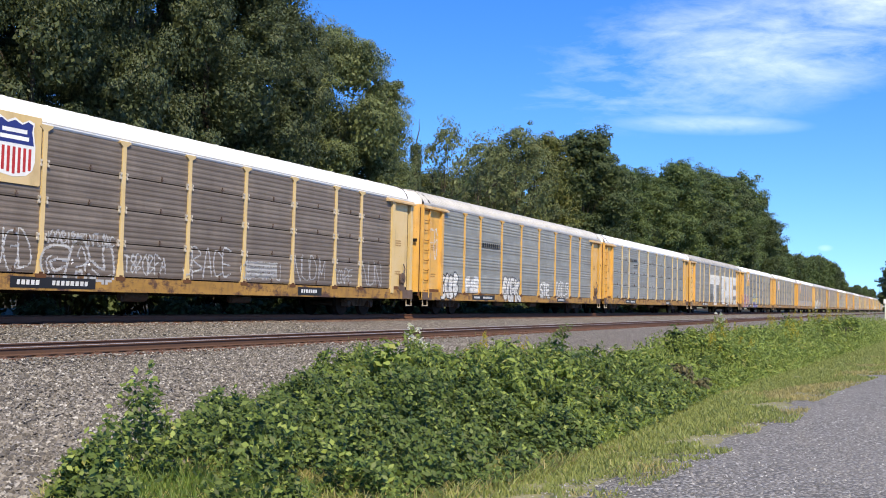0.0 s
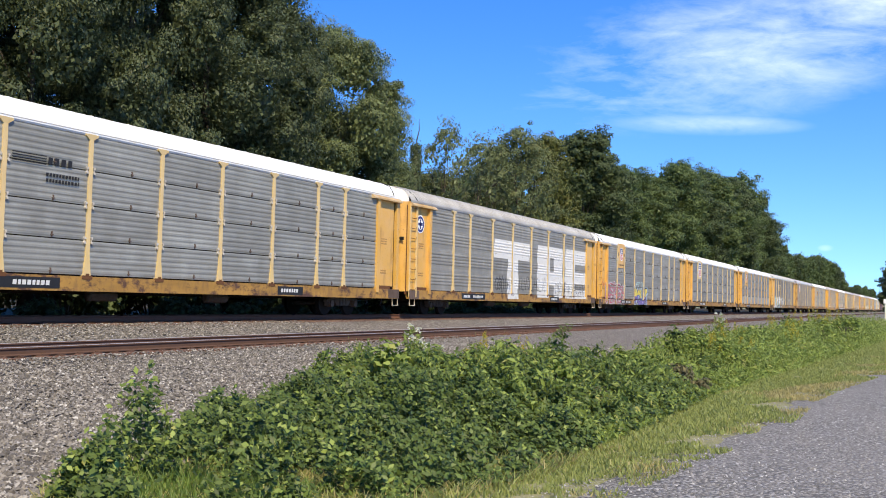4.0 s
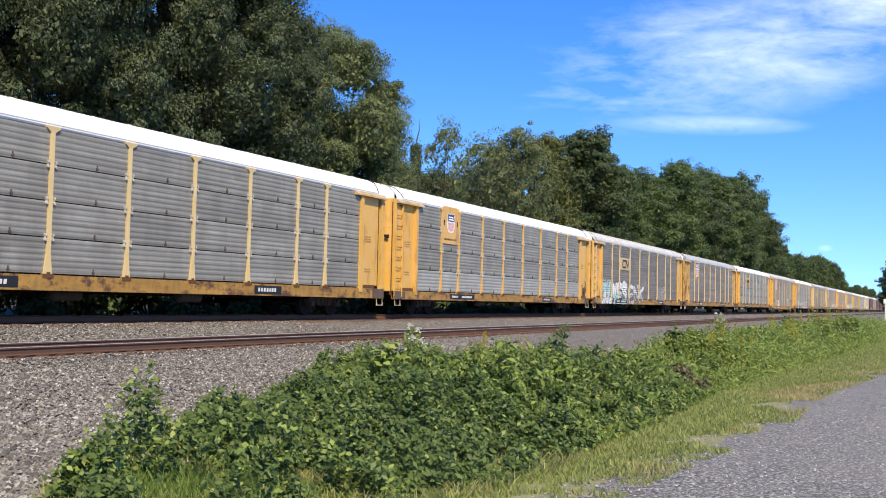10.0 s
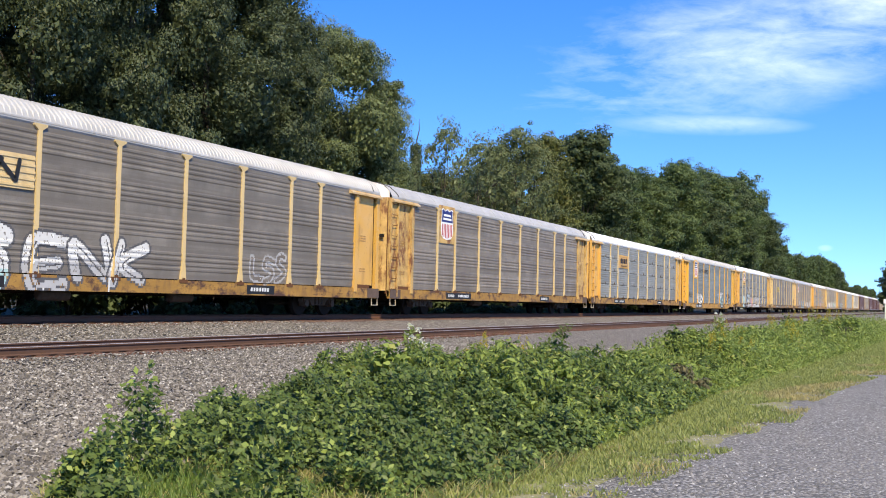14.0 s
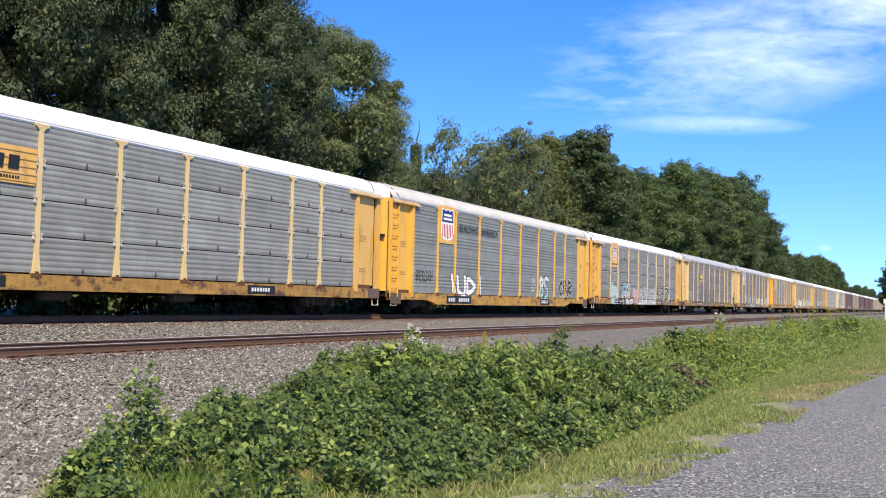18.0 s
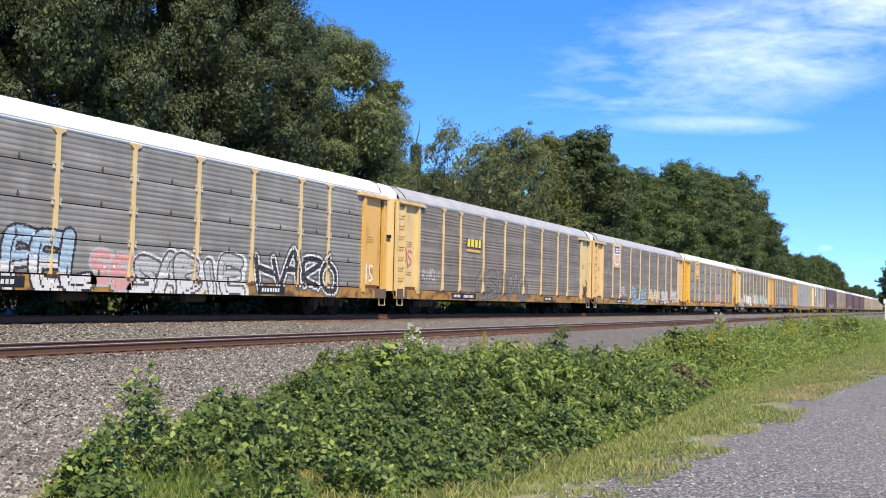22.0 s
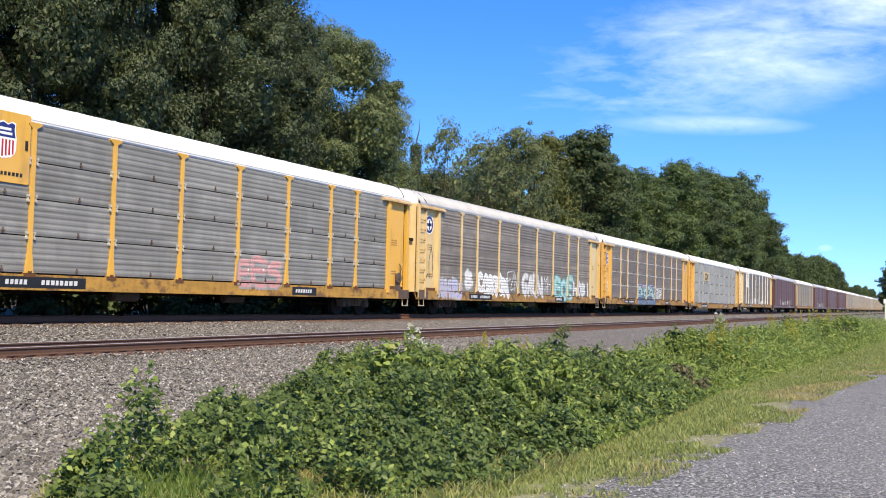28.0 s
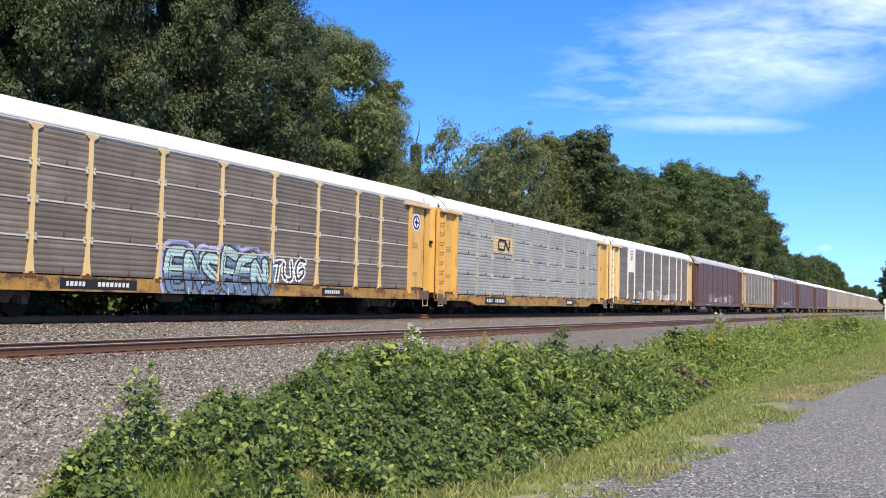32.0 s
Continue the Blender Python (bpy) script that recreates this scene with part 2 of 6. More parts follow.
M["spray_sky"] = plain("pale_blue_spray_paint", (0.34, 0.46, 0.56), 0.6)
M["spray_dark"] = plain("dark_grey_spray_paint", (0.09, 0.09, 0.095), 0.7)
M["steel_light"] = panel_steel("clean_zinc_panel", (0.395, 0.385, 0.35), (0.20, 0.20, 0.175), 0.4)
M["sill"] = sill_paint("dirty_yellow_sill_paint", (0.43, 0.235, 0.05), 1.0)
M["sill_fresh"] = sill_paint("yellow_sill_paint", (0.54, 0.29, 0.05), 0.75)
M["cap_white"] = paint("rust_stained_white_paint", (0.78, 0.76, 0.72), (0.34, 0.17, 0.08), 0.6)
# rust; the same brown also draws shadow at corners and post feet
M["rust"] = plain("rust_and_shadow_brown", (0.13, 0.06, 0.03), 0.85)
M["grime"] = plain("grimy_brown", (0.12, 0.085, 0.07), 0.85, 0, 0.5)
M["hood"] = paint("sun_browned_yellow_paint", (0.47, 0.30, 0.10), (0.13, 0.07, 0.04), 0.7)
M["clip"] = plain("weathered_zinc_clip", (0.46, 0.42, 0.37), 0.6, 0.0, 0.3)
M["step"] = plain("pale_worn_step", (0.42, 0.36, 0.28), 0.7, 0, 0.4)
M["black"] = plain("underframe_and_shade_black", (0.016, 0.010, 0.007), 0.9)
M["black_paint"] = plain("black_paint", (0.015, 0.015, 0.016), 0.6)
# strong tone patches paint both dust and sunlit spots on the trucks
M["truck"] = plain("patchy_cast_steel", (0.075, 0.055, 0.042), 0.85, 0.0, 0.85, 5.0)
M["wheel"] = plain("worn_wheel_steel", (0.016, 0.013, 0.011), 0.85, 0.0)
M["navy"] = plain("navy_paint", (0.02, 0.03, 0.16), 0.5)
M["red"] = plain("red_paint", (0.45, 0.03, 0.03), 0.5)
M["white"] = plain("white_lettering", (0.8, 0.8, 0.78), 0.6)
M["off_white"] = plain("worn_white_spray_paint", (0.62, 0.62, 0.60), 0.7, 0, 0.2)
M["grey_line"] = plain("grey_spray_paint", (0.42, 0.42, 0.42), 0.7)
M["spray_black"] = plain("black_spray_paint", (0.03, 0.03, 0.035), 0.7)
M["spray_teal"] = plain("teal_spray_paint", (0.10, 0.42, 0.40), 0.6)
M["spray_mint"] = plain("mint_spray_paint", (0.36, 0.52, 0.51), 0.6)
M["spray_blue"] = plain("steel_blue_spray_paint", (0.13, 0.20, 0.30), 0.6)
M["spray_violet"] = plain("violet_spray_paint", (0.17, 0.13, 0.38), 0.6)
M["spray_lilac"] = plain("lilac_spray_paint", (0.40, 0.38, 0.58), 0.6)
M["spray_crimson"] = plain("crimson_spray_paint", (0.42, 0.05, 0.10), 0.6)
M["spray_pink"] = plain("pink_spray_paint", (0.58, 0.30, 0.28), 0.6)
M["spray_yellow"] = plain("yellow_spray_paint", (0.68, 0.55, 0.10), 0.6)
M["rail"] = plain("dark_rail", (0.105, 0.060, 0.043), 0.85, 0.0)
M["rail_rust"] = plain("rust_red_rail", (0.15, 0.072, 0.046), 0.9)
M["rail_head"] = plain("polished_rail_head", (0.58, 0.55, 0.53), 0.38, 0.5, 0.1)
M["tie"] = plain("weathered_tie", (0.13, 0.07, 0.05), 0.9)
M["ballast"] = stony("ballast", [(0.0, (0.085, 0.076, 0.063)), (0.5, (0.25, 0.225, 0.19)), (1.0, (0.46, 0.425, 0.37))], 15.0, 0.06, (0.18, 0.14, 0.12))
M["rust_shade_bed"] = stony("rust_and_shade_ballast", [(0.0, (0.08, 0.042, 0.028)), (0.5, (0.22, 0.13, 0.095)), (1.0, (0.36, 0.245, 0.185))], 15.0, 0.06, (0.17, 0.078, 0.046))
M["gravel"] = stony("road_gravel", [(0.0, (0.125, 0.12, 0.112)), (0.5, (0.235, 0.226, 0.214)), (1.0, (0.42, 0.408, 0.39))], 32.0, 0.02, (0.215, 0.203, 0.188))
M["stone"] = shard("ballast_stone", [(0.0, (0.035, 0.030, 0.025)), (0.5, (0.15, 0.133, 0.112)), (0.9, (0.29, 0.268, 0.235)), (1.0, (0.50, 0.48, 0.44))])
M["pebble"] = shard("road_pebble", [(0.0, (0.14, 0.137, 0.13)), (0.7, (0.28, 0.273, 0.262)), (1.0, (0.52, 0.51, 0.50))])
M["oak"] = leaf("oak_leaves", (0.018, 0.028, 0.014), (0.12, 0.152, 0.074))
M["ash"] = leaf("ash_leaves", (0.085, 0.11, 0.048), (0.19, 0.22, 0.095), (0.22, 0.18, 0.07))
# lighter leaf colour, with the sunlight on the wood's edge painted in
M["sunlit_leaf"] = leaf("sunlit_leaves", (0.06, 0.085, 0.038), (0.20, 0.24, 0.105), (0.19, 0.20, 0.08))
M["maple"] = leaf("maple_leaves", (0.028, 0.045, 0.019), (0.105, 0.14, 0.058))
M["beech"] = leaf("beech_leaves", (0.042, 0.07, 0.024), (0.145, 0.195, 0.07))
M["sumac"] = leaf("sumac_leaves", (0.07, 0.09, 0.025), (0.185, 0.20, 0.07), (0.24, 0.20, 0.06))
# the few palest bramble leaves carry painted highlights in their colour
M["bramble"] = leaf("bramble_leaves", (0.016, 0.030, 0.008), (0.125, 0.18, 0.042), (0.32, 0.39, 0.10), 0.22)
M["weed"] = leaf("weed_leaves", (0.06, 0.10, 0.024), (0.32, 0.40, 0.10), (0.48, 0.44, 0.14))
M["withered"] = leaf("withered_leaves", (0.06, 0.06, 0.028), (0.18, 0.16, 0.08), (0.28, 0.24, 0.10))
M["fresh_grass"] = leaf("fresh_grass_blades", (0.06, 0.11, 0.022), (0.20, 0.29, 0.07), (0.33, 0.33, 0.12))
M["stencil"] = plain("faded_stencil_paint", (0.30, 0.17, 0.06), 0.7)
M["roof_cream"] = paint("soiled_white_roof", (0.58, 0.57, 0.54), (0.25, 0.24, 0.22), 0.5, 0.5)
M["blossom"] = leaf("cream_blossom", (0.55, 0.55, 0.42), (0.75, 0.75, 0.62))
M["goldenrod"] = leaf("goldenrod_flowers", (0.30, 0.24, 0.03), (0.50, 0.40, 0.04))
M["grass"] = leaf("grass_blades", (0.19, 0.225, 0.065), (0.31, 0.345, 0.11), (0.42, 0.39, 0.17))
M["straw"] = leaf("straw_blades", (0.28, 0.25, 0.10), (0.44, 0.38, 0.17))
M["bark"] = plain("bark", (0.07, 0.057, 0.046), 0.95, 0, 0.4, 8.0)


# ---- building blocks ----
class Geo:
    """Collects faces for one mesh."""

    def __init__(self):
        self.v, self.f, self.k = [], [], []

    def face(self, pts, k=0):
        n = len(self.v)
        self.v += [tuple(p) for p in pts]
        self.f.append(tuple(range(n, n + len(pts))))
        self.k.append(k)
        return self

    def box(self, x0, x1, y0, y1, z0, z1, k=0, c=0.0):
        """A box; c chamfers its edges along x and z."""
        n = len(self.v)
        if c:
            ring = [(x0 + c, z0), (x1 - c, z0), (x1, z0 + c), (x1, z1 - c), (x1 - c, z1), (x0 + c, z1), (x0, z1 - c), (x0, z0 + c)]
            m = len(ring)
            self.v += [(x, y0, z) for x, z in ring] + [(x, y1, z) for x, z in ring]
            fs = [tuple(range(m)), tuple(range(2 * m - 1, m - 1, -1))] + [(i, i + m, (i + 1) % m + m, (i + 1) % m) for i in range(m)]
        else:
            self.v += [(x, y, z) for z in (z0, z1) for y in (y0, y1) for x in (x0, x1)]
            fs = [(0, 1, 5, 4), (1, 3, 7, 5), (3, 2, 6, 7), (2, 0, 4, 6), (4, 5, 7, 6), (1, 0, 2, 3)]
        self.f += [tuple(n + i for i in f) for f in fs]
        self.k += [k] * len(fs)
        return self

    def sweep(self, profile, x0, x1, steps=1, k=0, cap=True, close=True):
        """A profile of (y, z) drawn along x."""
        n, m = len(self.v), len(profile)
        for i in range(steps + 1):
            x = x0 + (x1 - x0) * i / steps
            self.v += [(x, y, z) for y, z in profile]
        for i in range(steps):
            for j in range(m if close else m - 1):
                a, b = n + i * m + j, n + i * m + (j + 1) % m
                self.f.append((a, b, b + m, a + m))
                self.k.append(k)
        if cap and close:
            self.f += [tuple(n + j for j in reversed(range(m))), tuple(n + steps * m + j for j in range(m))]
            self.k += [k, k]
        return self

    def tube(self, pts, radii, sides=6, k=0):
        n = len(self.v)
        pts = [Vector(p) for p in pts]
        for i, p in enumerate(pts):
            d = (pts[min(i + 1, len(pts) - 1)] - pts[max(i - 1, 0)]).normalized()
            u = d.orthogonal().normalized()
            w = d.cross(u)
            r = radii[i] if isinstance(radii, (list, tuple)) else radii
            self.v += [tuple(p + (u * math.cos(a) + w * math.sin(a)) * r) for a in (2 * math.pi * j / sides for j in range(sides))]
        for i in range(len(pts) - 1):
            for j in range(sides):
                a, b = n + i * sides + j, n + i * sides + (j + 1) % sides
                self.f.append((a, b, b + sides, a + sides))
                self.k.append(k)
        self.f += [tuple(n + j for j in reversed(range(sides))), tuple(n + (len(pts) - 1) * sides + j for j in range(sides))]
        self.k += [k, k]
        return self

    def disc(self, cx, cy, cz, r, w, sides=20, k=0, axis="y"):
        pts = {"y": [(cx, cy, cz), (cx, cy + w, cz)], "x": [(cx, cy, cz), (cx + w, cy, cz)]}[axis]
        return self.tube(pts, r, sides, k)

    def mesh(self, name, mats, smooth=False):
        me = bpy.data.meshes.new(name)
        me.from_pydata(self.v, [], self.f)
        for m in mats if isinstance(mats, (list, tuple)) else [mats]:
            me.materials.append(m)
        me.polygons.foreach_set("material_index", self.k)
        if smooth:
            me.polygons.foreach_set("use_smooth", [True] * len(me.polygons))
        me.update()
        return me


def quads_mesh(name, verts, mat, size=4):
    """A mesh from an array of separate faces, size corners each."""
    me = bpy.data.meshes.new(name)
    n = len(verts) // size
    me.vertices.add(len(verts))
    me.vertices.foreach_set("co", verts.astype(np.float32).ravel())
    me.loops.add(len(verts))
    me.loops.foreach_set("vertex_index", np.arange(len(verts), dtype=np.int32))
    me.polygons.add(n)
    me.polygons.foreach_set("loop_start", np.arange(n, dtype=np.int32) * size)
    me.materials.append(mat)
    me.update(calc_edges=True)
    return me


def indexed_mesh(name, verts, faces, mat):
    me = bpy.data.meshes.new(name)
    me.vertices.add(len(verts))
    me.vertices.foreach_set("co", verts.astype(np.float32).ravel())
    size = faces.shape[1]
    me.loops.add(faces.size)
    me.loops.foreach_set("vertex_index", faces.astype(np.int32).ravel())
    me.polygons.add(len(faces))
    me.polygons.foreach_set("loop_start", np.arange(len(faces), dtype=np.int32) * size)
    me.materials.append(mat)
    me.update(calc_edges=True)
    return me


def part(name, data, parent, label="", loc=None):
    ob = new(name, data)
    ob.parent = parent
    if loc:
        ob.location = loc
    if label:
        ob["label"] = label
    return ob


def thing(name, data, label, category, group="", kind="", loc=(0, 0, 0)):
    ob = new(name, data)
    ob.location = loc
    return tagged(ob, label, category, group, kind)


def smoothstep(a, b, x):
    t = min(1.0, max(0.0, (x - a) / (b - a)))
    return t * t * (3 - 2 * t)


# ---- the lie of the land ----
NEAR_Y, FAR_Y, GAUGE = 17.04, 22.55, 1.435


NEAR_Z = -0.44                         # head of the nearer track's rails: it lies lower


def near_track_z(x):
    return NEAR_Z


def road_edge(x):
    """y at which the gravel road gives way to the verge."""
    return float(np.interp(x, (-30, 4.3, 8.5, 9.9, 11.6, 14.8, 18, 21, 29.2, 82, 244), (3.5, 2.75, 2.58, 2.46, 2.26, 2.04, 2.1, 1.9, 1.05, -3.1, -12.5)))


def weed_edge(x):
    """y at which the mown verge gives way to the weeds."""
    return float(np.interp(x, (-30, 3.3, 4.8, 5.9, 6.8, 7.5, 8.5, 12.5, 18, 24.2, 32.8, 40.6, 77.7, 220), (7.0, 6.1, 5.1, 4.6, 4.0, 3.7, 3.57, 3.58, 3.71, 3.51, 3.17, 2.83, 1.56, -4.3)))


GROUND = ((-400, -0.80), (-30, -0.86), (0, -0.89), (4, -0.92), (7.5, -0.97), (11, -0.95), (14.6, -0.80), (15.3, -0.74), (15.7, -0.66), (18.4, -0.64), (20.5, -0.28), (21.0, -0.22),
          (24.0, -0.22), (26.5, -0.65), (30, -0.8), (60, -0.4), (400, 2.0))


def ground_z(x, y):
    return float(np.interp(y, [p[0] for p in GROUND], [p[1] for p in GROUND]))


def spread(stops):
    out = []
    for a, b, s in stops:
        k = max(1, round((b - a) / s))
        out += [a + (b - a) * i / k for i in range(k)]
    return out + [stops[-1][1]]


def sheet(xs, ys, fz):
    g = Geo()
    n = len(ys)
    for x in xs:
        for y in ys:
            g.v.append((x, y, fz(x, y)))
    for i in range(len(xs) - 1):
        for j in range(n - 1):
            a = i * n + j
            g.f.append((a, a + n, a + n + 1, a + 1))
            g.k.append(0)
    return g


def make_soil():
    n = Nodes("verge_soil")
    c = n.mix(n.ramp(n.noise(0.7, 6), [(0.35, (0, 0, 0)), (0.65, (1, 1, 1))]), (0.20, 0.22, 0.07), (0.33, 0.31, 0.14))
    c = n.mix(n.ramp(n.noise(9.0, 4), [(0.45, (0, 0, 0)), (0.7, (1, 1, 1))]), c, (0.14, 0.15, 0.05))
    grit = n.noise(70.0, 3)
    c = n.mix(n.ramp(grit, [(0.45, (0, 0, 0)), (0.62, (1, 1, 1))]), c, (0.20, 0.185, 0.11))
    c = n.mix(n.ramp(n.noise(38.0, 2), [(0.62, (0, 0, 0)), (0.70, (1, 1, 1))]), c, (0.42, 0.40, 0.33))
    n.bump(n.mix(0.5, n.noise(14.0, 5), grit), 0.8, 0.04)
    return n.done(c, 0.95)


M["soil"] = make_soil()
# near-black floor colour: the shade under the trees is painted in
M["floor_shade"] = plain("shade_dark_floor", (0.035, 0.03, 0.018), 0.95, 0, 0.5, 5.0)


def build_ground():
    xs = spread([(-2500, -100, 400), (-100, -10, 15), (-10, 60, 1.0), (60, 200, 10), (200, 600, 50), (600, 4500, 600)])
    ys = spread([(-3000, -100, 500), (-100, -10, 15), (-10, 30, 0.8), (30, 100, 10), (100, 400, 60), (400, 3500, 500)])
    ground = sheet(xs, ys, lambda x, y: ground_z(x, y) - (0.06 if 6 < y < 26 else 0.0)).mesh("ground", M["soil"], True)
    thing("ground", ground, "grassy ground beside a railway line", "ground", kind="structure")
    # sheet laid over the ground to darken it like shade beyond the train
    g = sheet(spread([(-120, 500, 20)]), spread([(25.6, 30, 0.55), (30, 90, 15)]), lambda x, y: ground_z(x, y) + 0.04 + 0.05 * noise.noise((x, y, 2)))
    thing("wood_floor", g.mesh("wood_floor", M["floor_shade"], True), "woodland floor coloured dark for the shade of train and trees", "woodland floor", kind="structure")
    # ballast bed, with a ragged foot
    g = Geo()
    xs = spread([(-80, -6, 4.0), (-6, 70, 0.4), (70, 160, 3), (160, 700, 20)])
    fr = [0, 0.04, 0.08, 0.12, 0.16, 0.2, 0.24, 0.28, 0.32, 0.36, 0.4, 0.43, 0.46, 0.48, 0.5, 0.53, 0.55, 0.6, 0.66, 0.72, 0.78, 0.84, 0.89, 0.94, 1.0]
    n = len(fr)
    for x in xs:
        y0 = float(np.interp(x, (-30, 4.3, 9.2, 14.2, 32, 130), (5.8, 5.6, 6.8, 7.2, 7.1, 8.0))) + 0.5 * noise.noise((x * 0.8, 3, 1))
        for t in fr:
            y = y0 + (26.0 - y0) * t
            g.v.append((x, y, ground_z(x, y) + (0.02 * noise.noise((x * 1.7, y * 1.7, 0)) if t < 0.8 else 0) + (-0.12 if t in (0, 1.0) else -0.01)))
    for i in range(len(xs) - 1):
        for j in range(n - 1):
            a = i * n + j
            g.f.append((a, a + n, a + n + 1, a + 1))
            g.k.append(0)
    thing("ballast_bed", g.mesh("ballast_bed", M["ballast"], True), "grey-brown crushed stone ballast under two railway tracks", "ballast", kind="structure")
    # rust and brake dust have browned the stone along both tracks
    # the far strip's brown also stands in for the shade under the wagons
    for name, y0, y1 in (("track_bed_near", 15.72, 18.42), ("track_bed_far", 20.98, 24.0)):
        g = Geo()
        xs = spread([(-80, -6, 4.0), (-6, 70, 0.25), (70, 160, 3), (160, 700, 20)])
        fr = [0, 0.1, 0.3, 0.5, 0.7, 0.9, 1.0]
        for x in xs:
            wave = 0.10 * noise.noise((x * 1.3, y0, 4)) + 0.07 * noise.noise((x * 5.1, y0, 8))
            for t in fr:
                y = y0 + (y1 - y0) * t + (wave if t == 0 else 0)
                g.v.append((x, y, ground_z(x, y) + (-0.03 if t in (0, 1.0) else 0.018 + 0.01 * noise.noise((x * 3, y * 3, 1)))))
        m = len(fr)
        for i in range(len(xs) - 1):
            for j in range(m - 1):
                a = i * m + j
                g.f.append((a, a + m, a + m + 1, a + 1))
                g.k.append(0)
        thing(name, g.mesh(name, M["rust_shade_bed"], True), "rust-browned crushed stone between the ties of a track", "ballast", kind="structure")
    # gravel road on which the camera stands
    g = Geo()
    xs = spread([(-80, -4, 6), (-4, 40, 0.4), (40, 120, 4), (120, 400, 30)])
    fr = [0, 0.03, 0.1, 0.3, 0.6, 1.0]
    n = len(fr)
    for x in xs:
        e = road_edge(x) + 0.22 * noise.noise((x * 0.9, 0, 5)) + 0.16 * noise.noise((x * 3.1, 2, 5))
        for t in fr:
            y = e - 7.5 * t
            g.v.append((x, y, ground_z(x, y) + (0.03 if 0 < t < 1 else 0.004)))
    for i in range(len(xs) - 1):
        for j in range(n - 1):
            a = i * n + j
            g.f.append((a, a + 1, a + n + 1, a + n))
            g.k.append(0)
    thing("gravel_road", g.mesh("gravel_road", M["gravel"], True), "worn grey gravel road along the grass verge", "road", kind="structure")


build_ground()


# ---- tracks ----
RAIL_PROFILE = [(-0.07, -0.17), (0.07, -0.17), (0.07, -0.155), (0.012, -0.135), (0.012, -0.045), (0.036, -0.035), (0.036, -0.006), (0.028, 0.0),
                (-0.028, 0.0), (-0.036, -0.006), (-0.036, -0.035), (-0.012, -0.045), (-0.012, -0.135), (-0.07, -0.155)]


def build_track(name, yc, fz, label, steel, head):
    track = thing(name, None, label, "railway track", kind="structure")
    xs = spread([(-90, -10, 10), (-10, 60, 3), (60, 160, 10), (160, 1100, 60)])
    for s in (-1, 1):
        g = Geo()
        m = len(RAIL_PROFILE)
        for x in xs:
            g.v += [(x, yc + s * GAUGE / 2 + y, fz(x) + z) for y, z in RAIL_PROFILE]
        for i in range(len(xs) - 1):
            for j in range(m):
                a, b = i * m + j, i * m + (j + 1) % m
                g.f.append((a, a + m, b + m, b))
                g.k.append(1 if j in (6, 7, 8) else 0)
        part("rail", g.mesh("rail", [steel, head]), track, "rusty steel rail with a bright head")
    tie = Geo().box(-0.115, 0.115, -1.3, 1.3, -0.17, 0.0, c=0.012).mesh("tie", M["tie"])
    plate = Geo().box(-0.09, 0.09, -0.17, 0.17, -0.005, 0.018, c=0.004).box(-0.03, 0.03, -0.13, -0.09, 0.018, 0.04).box(-0.03, 0.03, 0.09, 0.13, 0.018, 0.04).mesh("tie_plate", M["rail"])
    rng = random.Random(yc)
    rest = Geo()
    x = -30.0
    while x < 130:
        z = fz(x) - 0.19
        if 6 < x < 62:
            t = part("tie", tie, track, loc=(x, yc + rng.uniform(-0.05, 0.05), z + rng.uniform(-0.012, 0.012)))
            t.rotation_euler = (0, rng.uniform(-0.02, 0.02), rng.uniform(-0.02, 0.02))
            for s in (-1, 1):
                part("tie_plate", plate, t, loc=(0, s * GAUGE / 2, 0.0))
        else:
            rest.box(x - 0.115, x + 0.115, yc - 1.3, yc + 1.3, z - 0.17, z)
        x += 0.51
    part("far_ties", rest.mesh("far_ties", M["tie"]), track)["kind"] = "stuff"
    return track


build_track("track_near", NEAR_Y, near_track_z, "empty railway track with rusty rails on wooden ties", M["rail"], M["rail_head"])
build_track("track_far", FAR_Y, lambda x: 0.0, "railway track under the passing freight train", M["rail_rust"], M["rail_rust"])


# ---- the train ----
PITCH_LEN = 28.6                       # coupler to coupler
HALF, RACK = 13.80, 11.85               # half the body; half the panelled rack
POSTS = (-9.2, -7.24, -4.34, -1.45, 1.45, 4.34, 7.24, 9.2)
BAYS = (-RACK,) + POSTS + (RACK,)
SIDE = -1.5                            # y of the rack's side towards the camera
Z_TOP = 5.05                           # top of the side panels
cache = {}
SIZES = {}                             # deck height, foot of the sill, rows of panels and seam of each wagon


def rib_line(z0, z1, seam):
    """Outline (y, z) of one row of horizontally corrugated sheet, flat lips at the seam."""
    pts = [(0.0, z0 + seam)]
    d = 0.012 if seam else 0.016
    if seam:
        n = max(3, round((z1 - z0 - 2 * seam) / 0.165))
        s = (z1 - z0 - 2 * seam) / n
        feet = [z0 + seam + i * s for i in range(n)]
    else:
        # four ribs close together, then a flat strip
        s = (z1 - z0) * 0.16
        feet = [z0 + (z1 - z0) * 0.24 + i * s for i in range(4)]
    for a in feet:
        pts += [(0.0, a + 0.12 * s), (-d, a + 0.36 * s), (-d, a + 0.70 * s), (0.0, a + 0.94 * s)]
    return pts + [(0.0, z1 - seam)]


